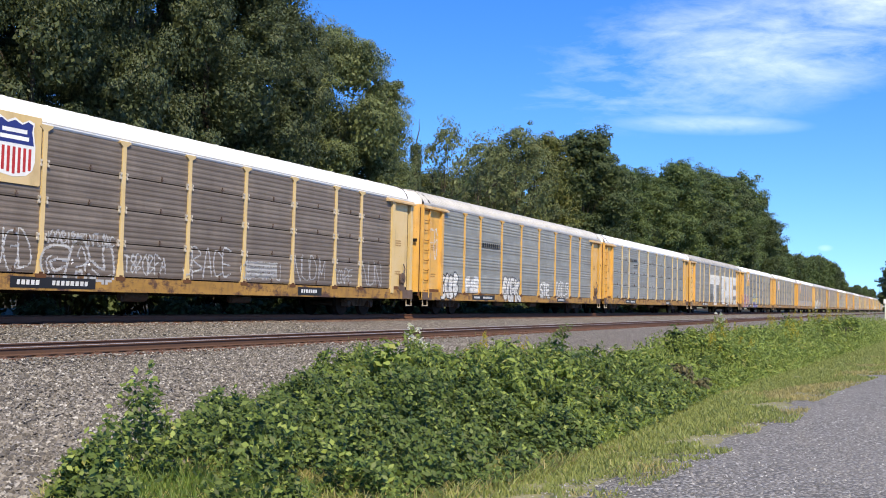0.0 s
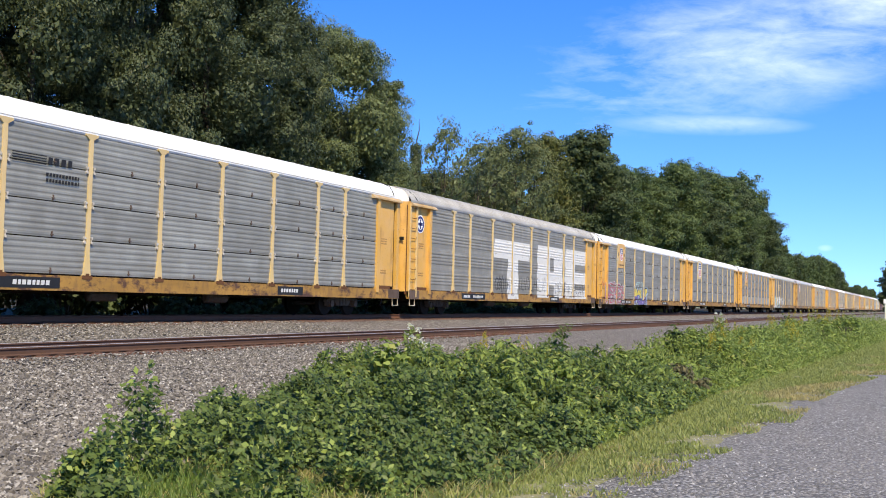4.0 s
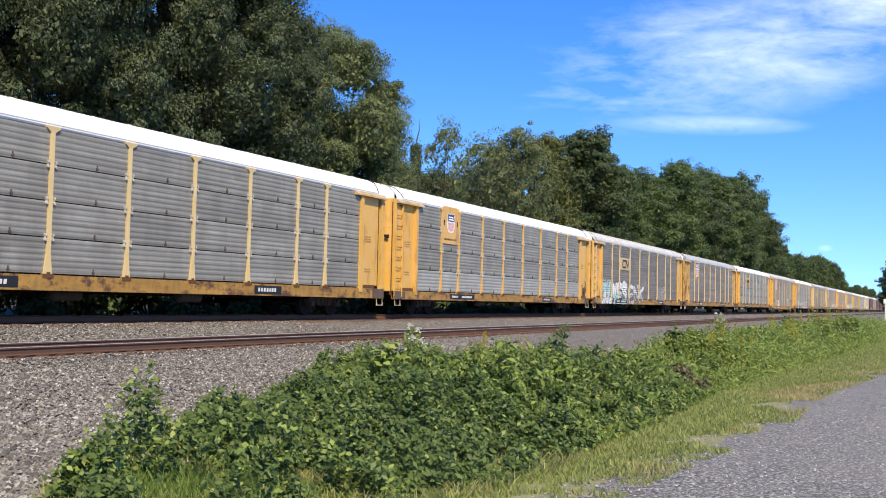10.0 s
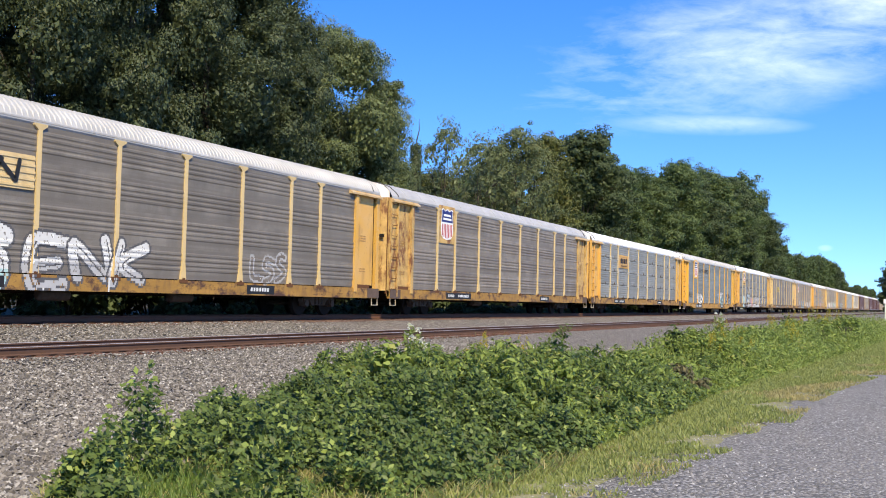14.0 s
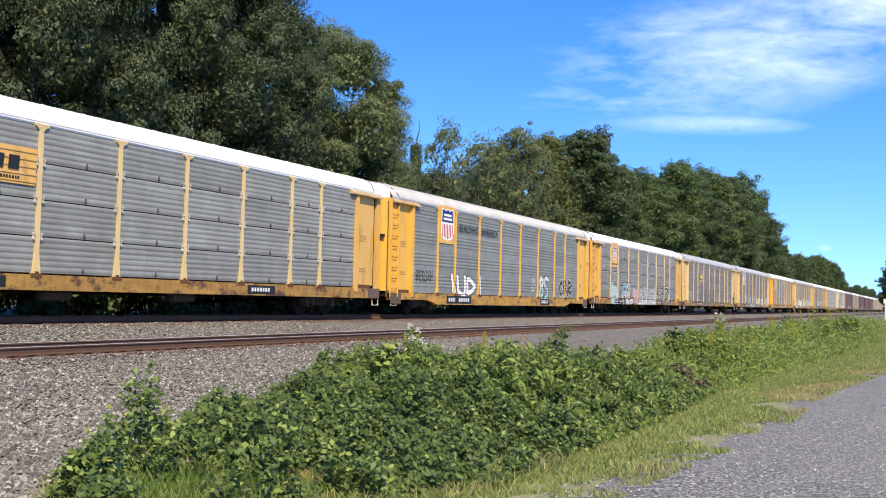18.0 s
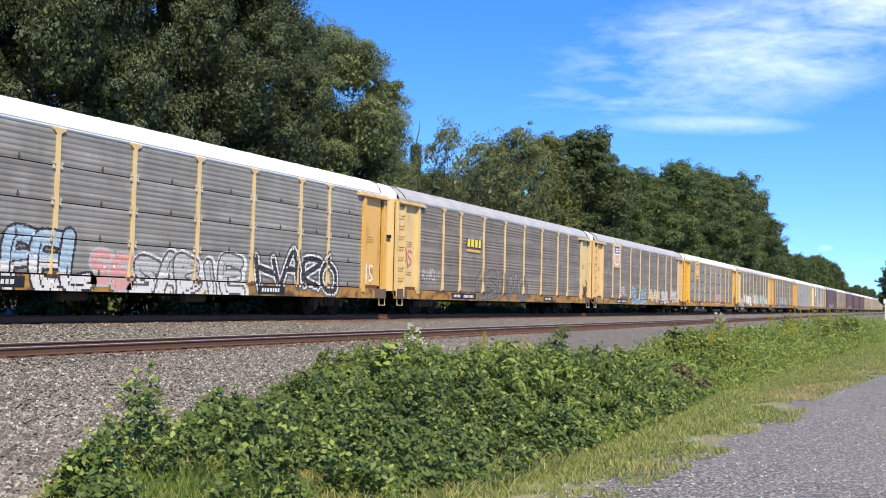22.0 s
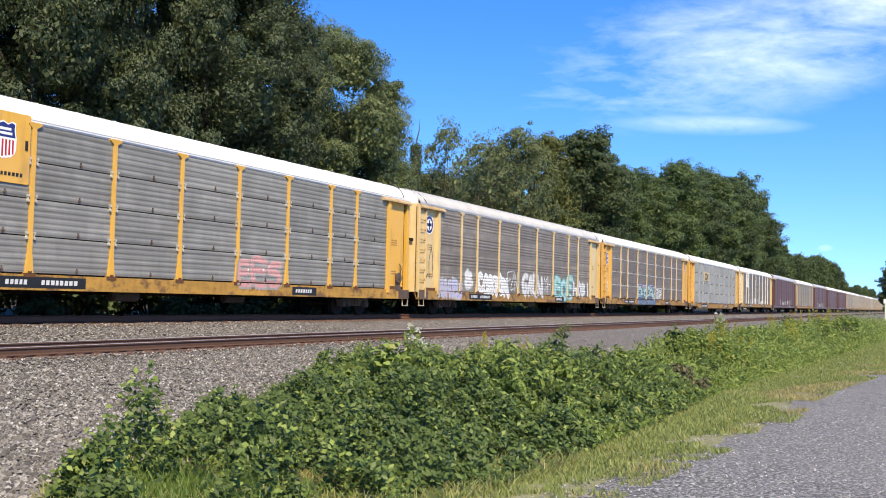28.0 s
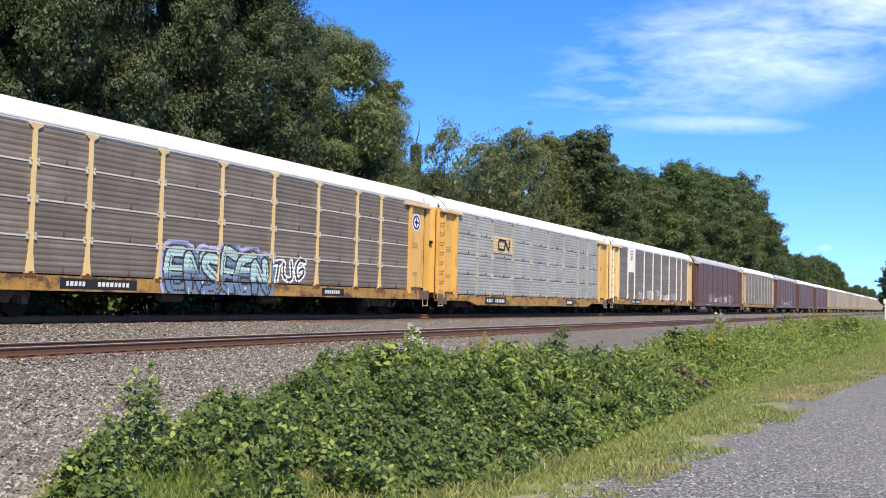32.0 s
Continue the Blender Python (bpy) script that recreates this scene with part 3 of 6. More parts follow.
def panel_mesh(w, h, mat, seam):
    key = ("panel", round(w, 2), round(h, 3), mat.name, seam)
    if key not in cache:
        g = Geo()
        line = rib_line(0, h, seam)
        back = [(0.05, h - seam), (0.05, seam)]
        g.sweep(line + back, -w / 2, w / 2)
        if seam and w < 4:
            # small dark latch over the seam
            g.box(w * 0.06, w * 0.06 + 0.03, -0.04, 0.0, 0.03, 0.17, 1).box(w * 0.06 - 0.03, w * 0.06 + 0.06, -0.045, 0.0, 0.07, 0.10, 1)
        cache[key] = g.mesh("side_panel", [mat, M["grime"]])
    return cache[key]


def post_mesh(z0, z1, mat, shape):
    key = ("post", z0, z1, mat.name, shape)
    if key not in cache:
        g = Geo()
        w, f = 0.068, 0.16
        foot = z0 + (0.75 if shape != "straight" else 0.3)
        y0, y1 = -0.055, 0.06
        outline = [(-f, z0), (f, z0), (w, foot), (w, z1 - 0.16), (0.22, z1 - 0.05), (0.22, z1), (-0.22, z1), (-0.22, z1 - 0.05), (-w, z1 - 0.16), (-w, foot)]
        n = len(g.v)
        m = len(outline)
        g.v += [(x, y0 if z < z1 - 0.1 else y0 - 0.02, z) for x, z in outline] + [(x, y1, z) for x, z in outline]
        g.f += [tuple(range(n, n + m)), tuple(range(n + 2 * m - 1, n + m - 1, -1))] + [(n + i, n + i + m, n + (i + 1) % m + m, n + (i + 1) % m) for i in range(m)]
        g.k += [0] * (m + 2)
        cache[key] = g.mesh("post", mat)
    return cache[key]


def foot_mesh():
    # dark box that paints both rust and shadow at a post's foot
    if "foot" not in cache:
        cache["foot"] = Geo().box(-0.185, 0.185, -0.075, -0.03, -0.06, 0.05, c=0.02).box(-0.06, 0.06, -0.083, -0.07, 0.05, 0.10).mesh("foot_bracket", M["rust"])
    return cache["foot"]


def bolt_mesh(mat):
    if ("bolts", mat.name) not in cache:
        g = Geo()
        g.box(-0.03, 0.03, -0.075, 0.0, -0.10, -0.03, c=0.012)
        g.box(-0.03, 0.03, -0.075, 0.0, 0.03, 0.10, c=0.012)
        g.box(-0.012, 0.012, -0.06, 0.0, -0.03, 0.03)
        cache[("bolts", mat.name)] = g.mesh("clip", mat)
    return cache[("bolts", mat.name)]


ROOF_LINE = [(-1.50, 5.03), (-1.535, 5.08), (-1.535, 5.17), (-1.42, 5.36), (-1.18, 5.60), (-0.75, 5.77), (0.0, 5.84), (0.75, 5.77), (1.18, 5.60), (1.42, 5.36), (1.535, 5.17), (1.535, 5.08), (1.50, 5.03)]


def roof_mesh(mat, ribbed):
    key = ("roof", mat.name, ribbed)
    if key in cache:
        return cache[key]
    g = Geo()
    n = len(ROOF_LINE)
    xs, lift = [], []
    if ribbed:
        k = 150
        s = 2 * HALF / k
        for i in range(k):
            a = -HALF + i * s
            for fx, l in ((0.0, 0.0), (0.3, 0.0), (0.45, 0.03), (0.85, 0.03)):
                xs.append(a + fx * s)
                lift.append(l)
        xs.append(HALF)
        lift.append(0.0)
    else:
        k = 19
        s = 2 * HALF / k
        for i in range(k):
            a = -HALF + i * s
            for fx, l in ((0.0, 0.012), (0.03, 0.012), (0.035, 0.0), (0.995, 0.0)):
                xs.append(a + fx * s)
                lift.append(l)
        xs.append(HALF)
        lift.append(0.012)
    for x, l in zip(xs, lift):
        for j, (y, z) in enumerate(ROOF_LINE):
            if 3 <= j <= n - 4:
                d = Vector((y * 0.5, z - 4.6)).normalized()
                y, z = y + d.x * l, z + d.y * l
            g.v.append((x, y, z))
    for i in range(len(xs) - 1):
        for j in range(n - 1):
            a = i * n + j
            g.f.append((a, a + 1, a + n + 1, a + n))
            g.k.append(0)
    # underside
    for i in range(len(xs) - 1):
        a = i * n
        g.f.append((a, a + n, a + n + n - 1, a + n - 1))
        g.k.append(0)
    cache[key] = g.mesh("roof", mat)
    return cache[key]


def end_geo(s):
    """End doors of the rack, bowed in plan and arched at the top; s: which end."""
    g = Geo()
    x = s * (HALF - 0.02)
    low, high = 1.05, 5.1
    plan = [(-1.42, 0.0), (-1.1, 0.10), (-0.6, 0.17), (0.0, 0.19), (0.6, 0.17), (1.1, 0.10), (1.42, 0.0)]
    for (ya, da), (yb, db) in zip(plan, plan[1:]):
        g.face([(x + s * da, ya, low), (x + s * db, yb, low), (x + s * db, yb, high), (x + s * da, ya, high)][::s])
        top_a = float(np.interp(ya, [p[0] for p in ROOF_LINE[3:10]], [p[1] for p in ROOF_LINE[3:10]])) + 0.01
        top_b = float(np.interp(yb, [p[0] for p in ROOF_LINE[3:10]], [p[1] for p in ROOF_LINE[3:10]])) + 0.01
        g.face([(x + s * da, ya, high), (x + s * db, yb, high), (x + s * db * 0.4, yb, top_b), (x + s * da * 0.4, ya, top_a)][::s], 1)
    return g


def end_mesh(s, mat, top):
    key = ("end", s, mat.name, top.name)
    if key not in cache:
        cache[key] = end_geo(s).mesh("end_door", [mat, top])
    return cache[key]


def ladder_mesh(mat):
    """Side ladder: two stiles and rungs that stand off them."""
    if ("ladder", mat.name) not in cache:
        g = Geo().box(0.24, 0.30, -0.09, 0.0, 0.80, 5.0).box(-0.33, -0.27, -0.05, 0.0, 0.80, 5.0)
        for i in range(9):
            z = 1.15 + i * 0.46
            g.tube([(-0.27, -0.03, z + 0.04), (-0.22, -0.07, z - 0.02), (0.18, -0.07, z - 0.02), (0.25, -0.05, z + 0.06)], 0.015, 5, k=1)
        cache[("ladder", mat.name)] = g.mesh("ladder", [mat, M["rust"]])
    return cache[("ladder", mat.name)]


def wheel_mesh():
    if "wheel" not in cache:
        cache["wheel"] = Geo().disc(0, -0.07, 0, 0.457, 0.14, 24).disc(0, 0.05, 0, 0.49, 0.03, 24).disc(0, -0.11, 0, 0.12, 0.06, 12).mesh("wheel", M["wheel"])
    return cache["wheel"]


def frame_mesh():
    if "sideframe" not in cache:
        g = Geo()
        ring = [(-1.15, 0.52), (-0.62, 0.60), (-0.45, 0.38), (0.45, 0.38), (0.62, 0.60), (1.15, 0.52), (1.15, 0.64), (0.72, 0.80), (0.4, 0.86), (-0.4, 0.86), (-0.72, 0.80), (-1.15, 0.64)]
        m = len(ring)
        g.v += [(x, -0.09, z) for x, z in ring] + [(x, 0.09, z) for x, z in ring]
        g.f += [tuple(range(m)), tuple(range(2 * m - 1, m - 1, -1))] + [(i, i + m, (i + 1) % m + m, (i + 1) % m) for i in range(m)]
        g.k += [0] * (m + 2)
        for x in (-0.9, 0.9):
            g.disc(x, -0.17, 0.457, 0.13, 0.2, 12)
            g.box(x - 0.16, x + 0.16, -0.12, 0.1, 0.36, 0.66)
        for x in (-0.2, 0.0, 0.2):
            g.tube([(x, -0.11, 0.42), (x, -0.11, 0.72)], 0.075, 8)
        cache["sideframe"] = g.mesh("side_frame", M["truck"])
    return cache["sideframe"]


def axle_mesh():
    if "axle" not in cache:
        cache["axle"] = Geo().disc(0, -0.95, 0, 0.08, 1.9, 8).mesh("axle", M["truck"])
        cache["bolster"] = Geo().box(-0.2, 0.2, -1.0, 1.0, 0.5, 0.8, c=0.04).mesh("bolster", M["truck"])
        g = Geo().box(0.0, 0.55, -0.07, 0.07, 0.80, 0.96, c=0.02).box(0.45, 0.72, -0.14, 0.14, 0.72, 1.02, c=0.04)
        g.tube([(0.3, 0.25, 0.8), (0.5, 0.27, 0.45), (0.72, 0.3, 0.38)], 0.028, 6)
        cache["coupler"] = g.mesh("coupler", M["truck"])
        g = Geo().tube([(-0.24, 0, 0.85), (-0.24, -0.02, 0.42), (0.24, -0.02, 0.42), (0.24, 0, 0.85)], 0.03, 6)
        cache["step"] = g.mesh("step", M["step"])
    return cache["axle"]


def shield(car, x, z, h, y):
    """Striped shield: navy head with a pale bar of lettering, red and white stripes, white rim."""
    def outline(k):
        half = [(0.0, 0.5), (0.16, 0.43), (0.30, 0.50), (0.42, 0.46), (0.40, 0.32), (0.45, 0.05), (0.45, -0.22), (0.40, -0.37), (0.27, -0.47), (0.0, -0.51)]
        return [(u * k, v * k) for u, v in half] + [(-u * k, v * k) for u, v in half[-2:0:-1]]
    rim = part("shield_emblem", Geo().face([(x + u * h, y, z + v * h) for u, v in outline(1.0)]).mesh("shield_emblem", M["white"]), car, "shield emblem with a navy head and red and white stripes")
    head = [(u, v) for u, v in outline(0.92) if v > 0.02]
    part("shield_head", Geo().face([(x + u * h, y - 0.004, z + max(v, 0.06) * h) for u, v in head]).mesh("shield_head", M["navy"]), rim, "navy head of the shield")
    for i in range(7):
        u = (i - 3) * 0.112
        low = -0.46 + 0.30 * abs(u) ** 1.2
        part("red_stripe", Geo().face([(x + (u + d) * h, y - 0.004, z + v * h) for d, v in ((-0.03, 0.0), (-0.03, low), (0.03, low), (0.03, 0.0))]).mesh("red_stripe", M["red"]), rim)
    for v, w in ((0.28, 0.26), (0.16, 0.30)):
        part("white_bar", Geo().face([(x + u * h, y - 0.008, z + q * h) for u, q in ((-w, v - 0.035), (w, v - 0.035), (w, v + 0.035), (-w, v + 0.035))]).mesh("white_bar", M["white"]), rim)


def roundel(car, x, z, r, y):
    g = Geo()
    ring = [(math.cos(a) * r, math.sin(a) * r) for a in (2 * math.pi * i / 28 for i in range(28))]
    g.face([(x + u, y, z + v) for u, v in ring], 0)
    g.face([(x + u * 0.88, y - 0.004, z + v * 0.88) for u, v in ring], 1)
    g.face([(x + u * 0.6, y - 0.008, z + v * 0.6) for u, v in ring], 0)
    for a, b in ((0.52, 0.15), (0.15, 0.52)):
        g.face([(x + u * r, y - 0.012, z + v * r) for u, v in ((-a, -b), (a, -b), (a, b), (-a, b))], 1)
    part("round_emblem", g.mesh("round_emblem", [M["white"], M["navy"]]), car, "round navy and white emblem with a cross")


def bars(car, x0, x1, z0, z1, y, mat, n=1, seed=0, name="lettering"):
    """Unreadable lettering as rows of short bars."""
    g = Geo()
    rng = random.Random(seed)
    h = (z1 - z0) / n
    for i in range(n):
        x = x0
        while x < x1 - 0.03:
            w = min(rng.uniform(0.42, 0.6) * h, x1 - x)
            g.face([(x, y, z0 + (i + 0.2) * h), (x + w, y, z0 + (i + 0.2) * h), (x + w + 0.05 * h, y, z0 + (i + 0.8) * h), (x + 0.05 * h, y, z0 + (i + 0.8) * h)])
            x += w + h * rng.choice((0.2, 0.2, 0.24))
    ob = part(name, g.mesh(name, mat), car)
    ob["kind"] = "stuff"
    return ob


GLYPHS = {
    "A": [[(0, 0), (0.5, 1), (1, 0)], [(0.2, 0.4), (0.8, 0.4)]], "B": [[(0, 0), (0, 1), (0.8, 0.85), (0.1, 0.5), (0.95, 0.25), (0, 0)]],
    "C": [[(1, 0.85), (0.4, 1), (0, 0.5), (0.4, 0), (1, 0.15)]], "D": [[(0, 0), (0, 1), (0.9, 0.6), (0.8, 0.2), (0, 0)]],
    "E": [[(1, 1), (0, 1), (0, 0), (1, 0)], [(0, 0.5), (0.8, 0.5)]], "F": [[(1, 1), (0, 1), (0, 0)], [(0, 0.5), (0.8, 0.55)]],
    "H": [[(0, 0), (0, 1)], [(1, 0), (1, 1)], [(0, 0.5), (1, 0.5)]], "I": [[(0.5, 0), (0.5, 1)]],
    "K": [[(0, 0), (0, 1)], [(1, 1), (0.1, 0.5), (1, 0)]], "L": [[(0, 1), (0, 0), (1, 0)]],
    "M": [[(0, 0), (0.1, 1), (0.5, 0.4), (0.9, 1), (1, 0)]], "N": [[(0, 0), (0, 1), (1, 0), (1, 1)]],
    "O": [[(0.5, 1), (0, 0.6), (0.2, 0), (0.8, 0), (1, 0.6), (0.5, 1)]], "R": [[(0, 0), (0, 1), (0.9, 0.8), (0.1, 0.45), (1, 0)]],
    "S": [[(1, 0.9), (0.3, 1), (0.1, 0.65), (0.9, 0.4), (0.8, 0.05), (0, 0)]], "T": [[(0, 1), (1, 1)], [(0.5, 1), (0.5, 0)]],
    "U": [[(0, 1), (0.1, 0.1), (0.9, 0.1), (1, 1)]], "V": [[(0, 1), (0.5, 0), (1, 1)]], "Z": [[(0, 1), (1, 0.95), (0, 0.05), (1, 0)]],
    "X": [[(0, 0), (1, 1)], [(0, 1), (1, 0)]], "8": [[(0.5, 1), (0.1, 0.75), (0.9, 0.3), (0.5, 0), (0.1, 0.3), (0.9, 0.75), (0.5, 1)]],
    "J": [[(1, 1), (1, 0.1), (0.4, 0), (0, 0.3)]], "G": [[(1, 0.85), (0.4, 1), (0, 0.5), (0.4, 0), (1, 0.1), (1, 0.5), (0.6, 0.5)]],
}


def brush(g, pts, w, y, k):
    """A painted stroke with round joints."""
    for (ax, az), (bx, bz) in zip(pts, pts[1:]):
        d = Vector((bx - ax, bz - az))
        if d.length < 1e-4:
            continue
        d.normalize()
        ex, ez = -d.y * w / 2, d.x * w / 2
        g.face([(ax - ex, y, az - ez), (bx - ex, y, bz - ez), (bx + ex, y, bz + ez), (ax + ex, y, az + ez)], k)
    for i, (px, pz) in enumerate(pts):
        yy = y - 0.0006 * (i % 3 + 1)
        g.face([(px + math.cos(a) * w / 2, yy, pz + math.sin(a) * w / 2) for a in (math.pi * j / 4 for j in range(8))], k)


def side_facets(car):
    """The wagon's side as strips (z0, z1, y0, y1): the sill, then every face of the corrugation."""
    zt, zb, rows, seam = SIZES[car.name]
    out = [(zb + (zt - zb) * i / 6, zb + (zt - zb) * (i + 1) / 6, SIDE - 0.06, SIDE - 0.06) for i in range(6)]
    zh = (Z_TOP - zt - 0.05) / rows
    for r in range(rows):
        base = zt + 0.03 + r * zh
        line = rib_line(0, zh, seam)
        for (ya, za), (yb, zb2) in zip(line, line[1:]):
            k = max(1, math.ceil((zb2 - za) / 0.045))
            for i in range(k):
                p, q = i / k, (i + 1) / k
                out.append((base + za + (zb2 - za) * p, base + za + (zb2 - za) * q, SIDE + ya + (yb - ya) * p, SIDE + ya + (yb - ya) * q))
    return out


def curved(pts, n=5):
    """The same line, rounded."""
    if len(pts) < 3:
        return pts
    out = []
    p = [pts[0]] + list(pts) + [pts[-1]]
    for i in range(1, len(p) - 2):
        for j in range(n):
            t = j / n
            out.append(tuple(0.5 * (2 * p[i][k] + (p[i + 1][k] - p[i - 1][k]) * t + (2 * p[i - 1][k] - 5 * p[i][k] + 4 * p[i + 1][k] - p[i + 2][k]) * t * t
                                    + (3 * p[i][k] - p[i - 1][k] - 3 * p[i + 1][k] + p[i + 2][k]) * t ** 3) for k in (0, 1)))
    return out + [pts[-1]]


class Spray:
    """Paint that hugs the corrugated side: strokes are laid on a grid whose rows are the faces of the sheet."""

    def __init__(self, car, x0, x1, z0, z1, step=0.03, flat=None):
        self.car, self.step = car, step
        if flat is None:
            self.rows = [f for f in side_facets(car) if f[1] > z0 and f[0] < z1 and f[1] - f[0] > 0.004]
        else:
            n = max(2, round((z1 - z0) / 0.05))
            self.rows = [(z0 + (z1 - z0) * i / n, z0 + (z1 - z0) * (i + 1) / n, flat, flat) for i in range(n)]
        self.flat = flat
        self.xs = np.arange(x0, x1, step)
        self.zc = np.array([(f[0] + f[1]) / 2 for f in self.rows])
        self.grid = np.zeros((len(self.rows), len(self.xs)), int)
        self.mats = []

    def colour(self, name):
        if name not in self.mats:
            self.mats.append(name)
        return self.mats.index(name) + 1

    def stroke(self, pts, w, name):
        k = self.colour(name)
        X, Z = self.xs[None, :] + self.step / 2, self.zc[:, None]
        hit = np.zeros(self.grid.shape, bool)
        for (ax, az), (bx, bz) in zip(pts, pts[1:]):
            dx, dz = bx - ax, bz - az
            t = np.clip(((X - ax) * dx + (Z - az) * dz) / (dx * dx + dz * dz + 1e-9), 0, 1)
            hit |= (X - ax - t * dx) ** 2 + (Z - az - t * dz) ** 2 < (w / 2) ** 2
        self.grid[hit] = k
        return hit

    def worn(self, share, seed):
        r = np.random.default_rng(seed)
        self.grid[r.uniform(size=self.grid.shape) < share * 0.5] = 0

    def done(self, label):
        g = Geo()
        posts = () if self.flat is not None else POSTS
        for i, (z0, z1, y0, y1) in enumerate(self.rows):
            row = self.grid[i]
            j = 0
            while j < len(row):
                if not row[j]:
                    j += 1
                    continue
                e = j

                def on_post(q):
                    x = self.xs[q] + self.step / 2
                    return any(abs(x - p) < 0.09 for p in posts) and z0 > SIZES[self.car.name][0] - 0.1
                f = on_post(j)
                while e + 1 < len(row) and row[e + 1] == row[j] and on_post(e + 1) == f:
                    e += 1
                xa, xb = self.xs[j], self.xs[e] + self.step
                ya, yb = (SIDE - 0.075, SIDE - 0.075) if f else (y0, y1)
                g.face([(xa, ya - 0.005, z0), (xb, ya - 0.005, z0), (xb, yb - 0.005, z1), (xa, yb - 0.005, z1)], row[j] - 1)
                j = e + 1
        if not g.f:
            return None
        return part("graffiti", g.mesh("graffiti", [M[m] for m in self.mats]), self.car, label)


def graffiti(car, word, x0, x1, z0, z1, fill, edge, seed=0, weight=0.34, wild=0.12, label="", cloud=None, second=None, halo=None):
    """Sprayed letters: a cloud of colour, dark or pale edges, a fill that may change towards the foot, small highlights."""
    sp = Spray(car, x0 - 0.35, x1 + 0.35, z0 - 0.3, z1 + 0.3)
    rng = random.Random(seed)
    cw, h = (x1 - x0) / len(word), z1 - z0
    w = weight * min(cw, h * 0.8)
    letters = []
    for i, ch in enumerate(word):
        lift, lean = rng.uniform(-0.08, 0.08) * h, rng.uniform(-0.15, 0.15) * cw
        letters.append([curved([(x0 + cw * (i + 0.10 + 0.80 * (u + rng.uniform(-wild, wild))) + lean * v, z0 + h * (0.1 + 0.8 * (v + rng.uniform(-wild, wild))) + lift) for u, v in line])
                        for line in GLYPHS.get(ch, GLYPHS["S"])])
    lines = [pts for letter in letters for pts in letter]
    if halo:
        for pts in lines:
            sp.stroke(pts, w + (0.5 if cloud else 0.34), halo)
    if cloud:
        for pts in lines:
            sp.stroke([(x + 0.06, z - 0.05) for x, z in pts], w + 0.38, cloud)
    for n, letter in enumerate(letters):
        for pts in letter:
            sp.stroke(pts, w + 0.15, edge)
        for pts in letter:
            hit = sp.stroke(pts, w, fill)
            if second:
                low = hit & (sp.zc[:, None] < z0 + h * (0.45 + 0.12 * math.sin(n * 2.1)))
                sp.grid[low] = sp.colour(second)
        if w > 0.3:
            # a thin shadow line down one side of each stroke
            for pts in letter:
                sp.stroke([(x + w * 0.22, z - w * 0.12) for x, z in pts[len(pts) // 3:]], 0.045, edge)
    for pts in lines:
        a = rng.randrange(len(pts))
        sp.stroke([(pts[a][0] - w * 0.2, pts[a][1] + w * 0.2), (pts[a][0] - w * 0.1, pts[a][1] + w * 0.3)], 0.05, "white")
        if rng.random() < 0.25:
            e = min(pts, key=lambda q: q[1])
            sp.stroke([e, (e[0], e[1] - 0.25 * h)], 0.045, fill)
    sp.worn(0.12, seed)
    return sp.done(label or "sprayed graffiti letters")


def tag_scrawl(car, x0, x1, z0, z1, mat, seed, w=0.05, y=None):
    """A thin hasty scrawl of looped letters."""
    rng = random.Random(seed)
    sp = Spray(car, x0 - 0.1, x1 + 0.1, z0 - 0.1, z1 + 0.1, 0.03, None if y is None else SIDE + 0.044)
    n = max(2, round((x1 - x0) / (0.55 * (z1 - z0))))
    cw = (x1 - x0) / n
    keys = sorted(GLYPHS)
    for i in range(n):
        for line in GLYPHS[rng.choice(keys)]:
            sp.stroke(curved([(x0 + cw * (i + 0.1 + 0.85 * (u + rng.uniform(-0.12, 0.12))), z0 + (z1 - z0) * (v + rng.uniform(-0.12, 0.12))) for u, v in line]), w + 0.012, mat)
    sp.worn(0.08, seed)
    return sp.done("thin scrawled spray tag")


def text_part(car, body, x, z, size, y, mat, name="lettering"):
    cu = bpy.data.curves.new(name, "FONT")
    cu.body, cu.size = body, size
    tmp = bpy.data.objects.new(name, cu)
    me = bpy.data.meshes.new_from_object(tmp)
    bpy.data.objects.remove(tmp)
    me.transform(pose(x, y, z, 90))
    me.materials.append(mat)
    return part(name, me, car, "dark painted words")


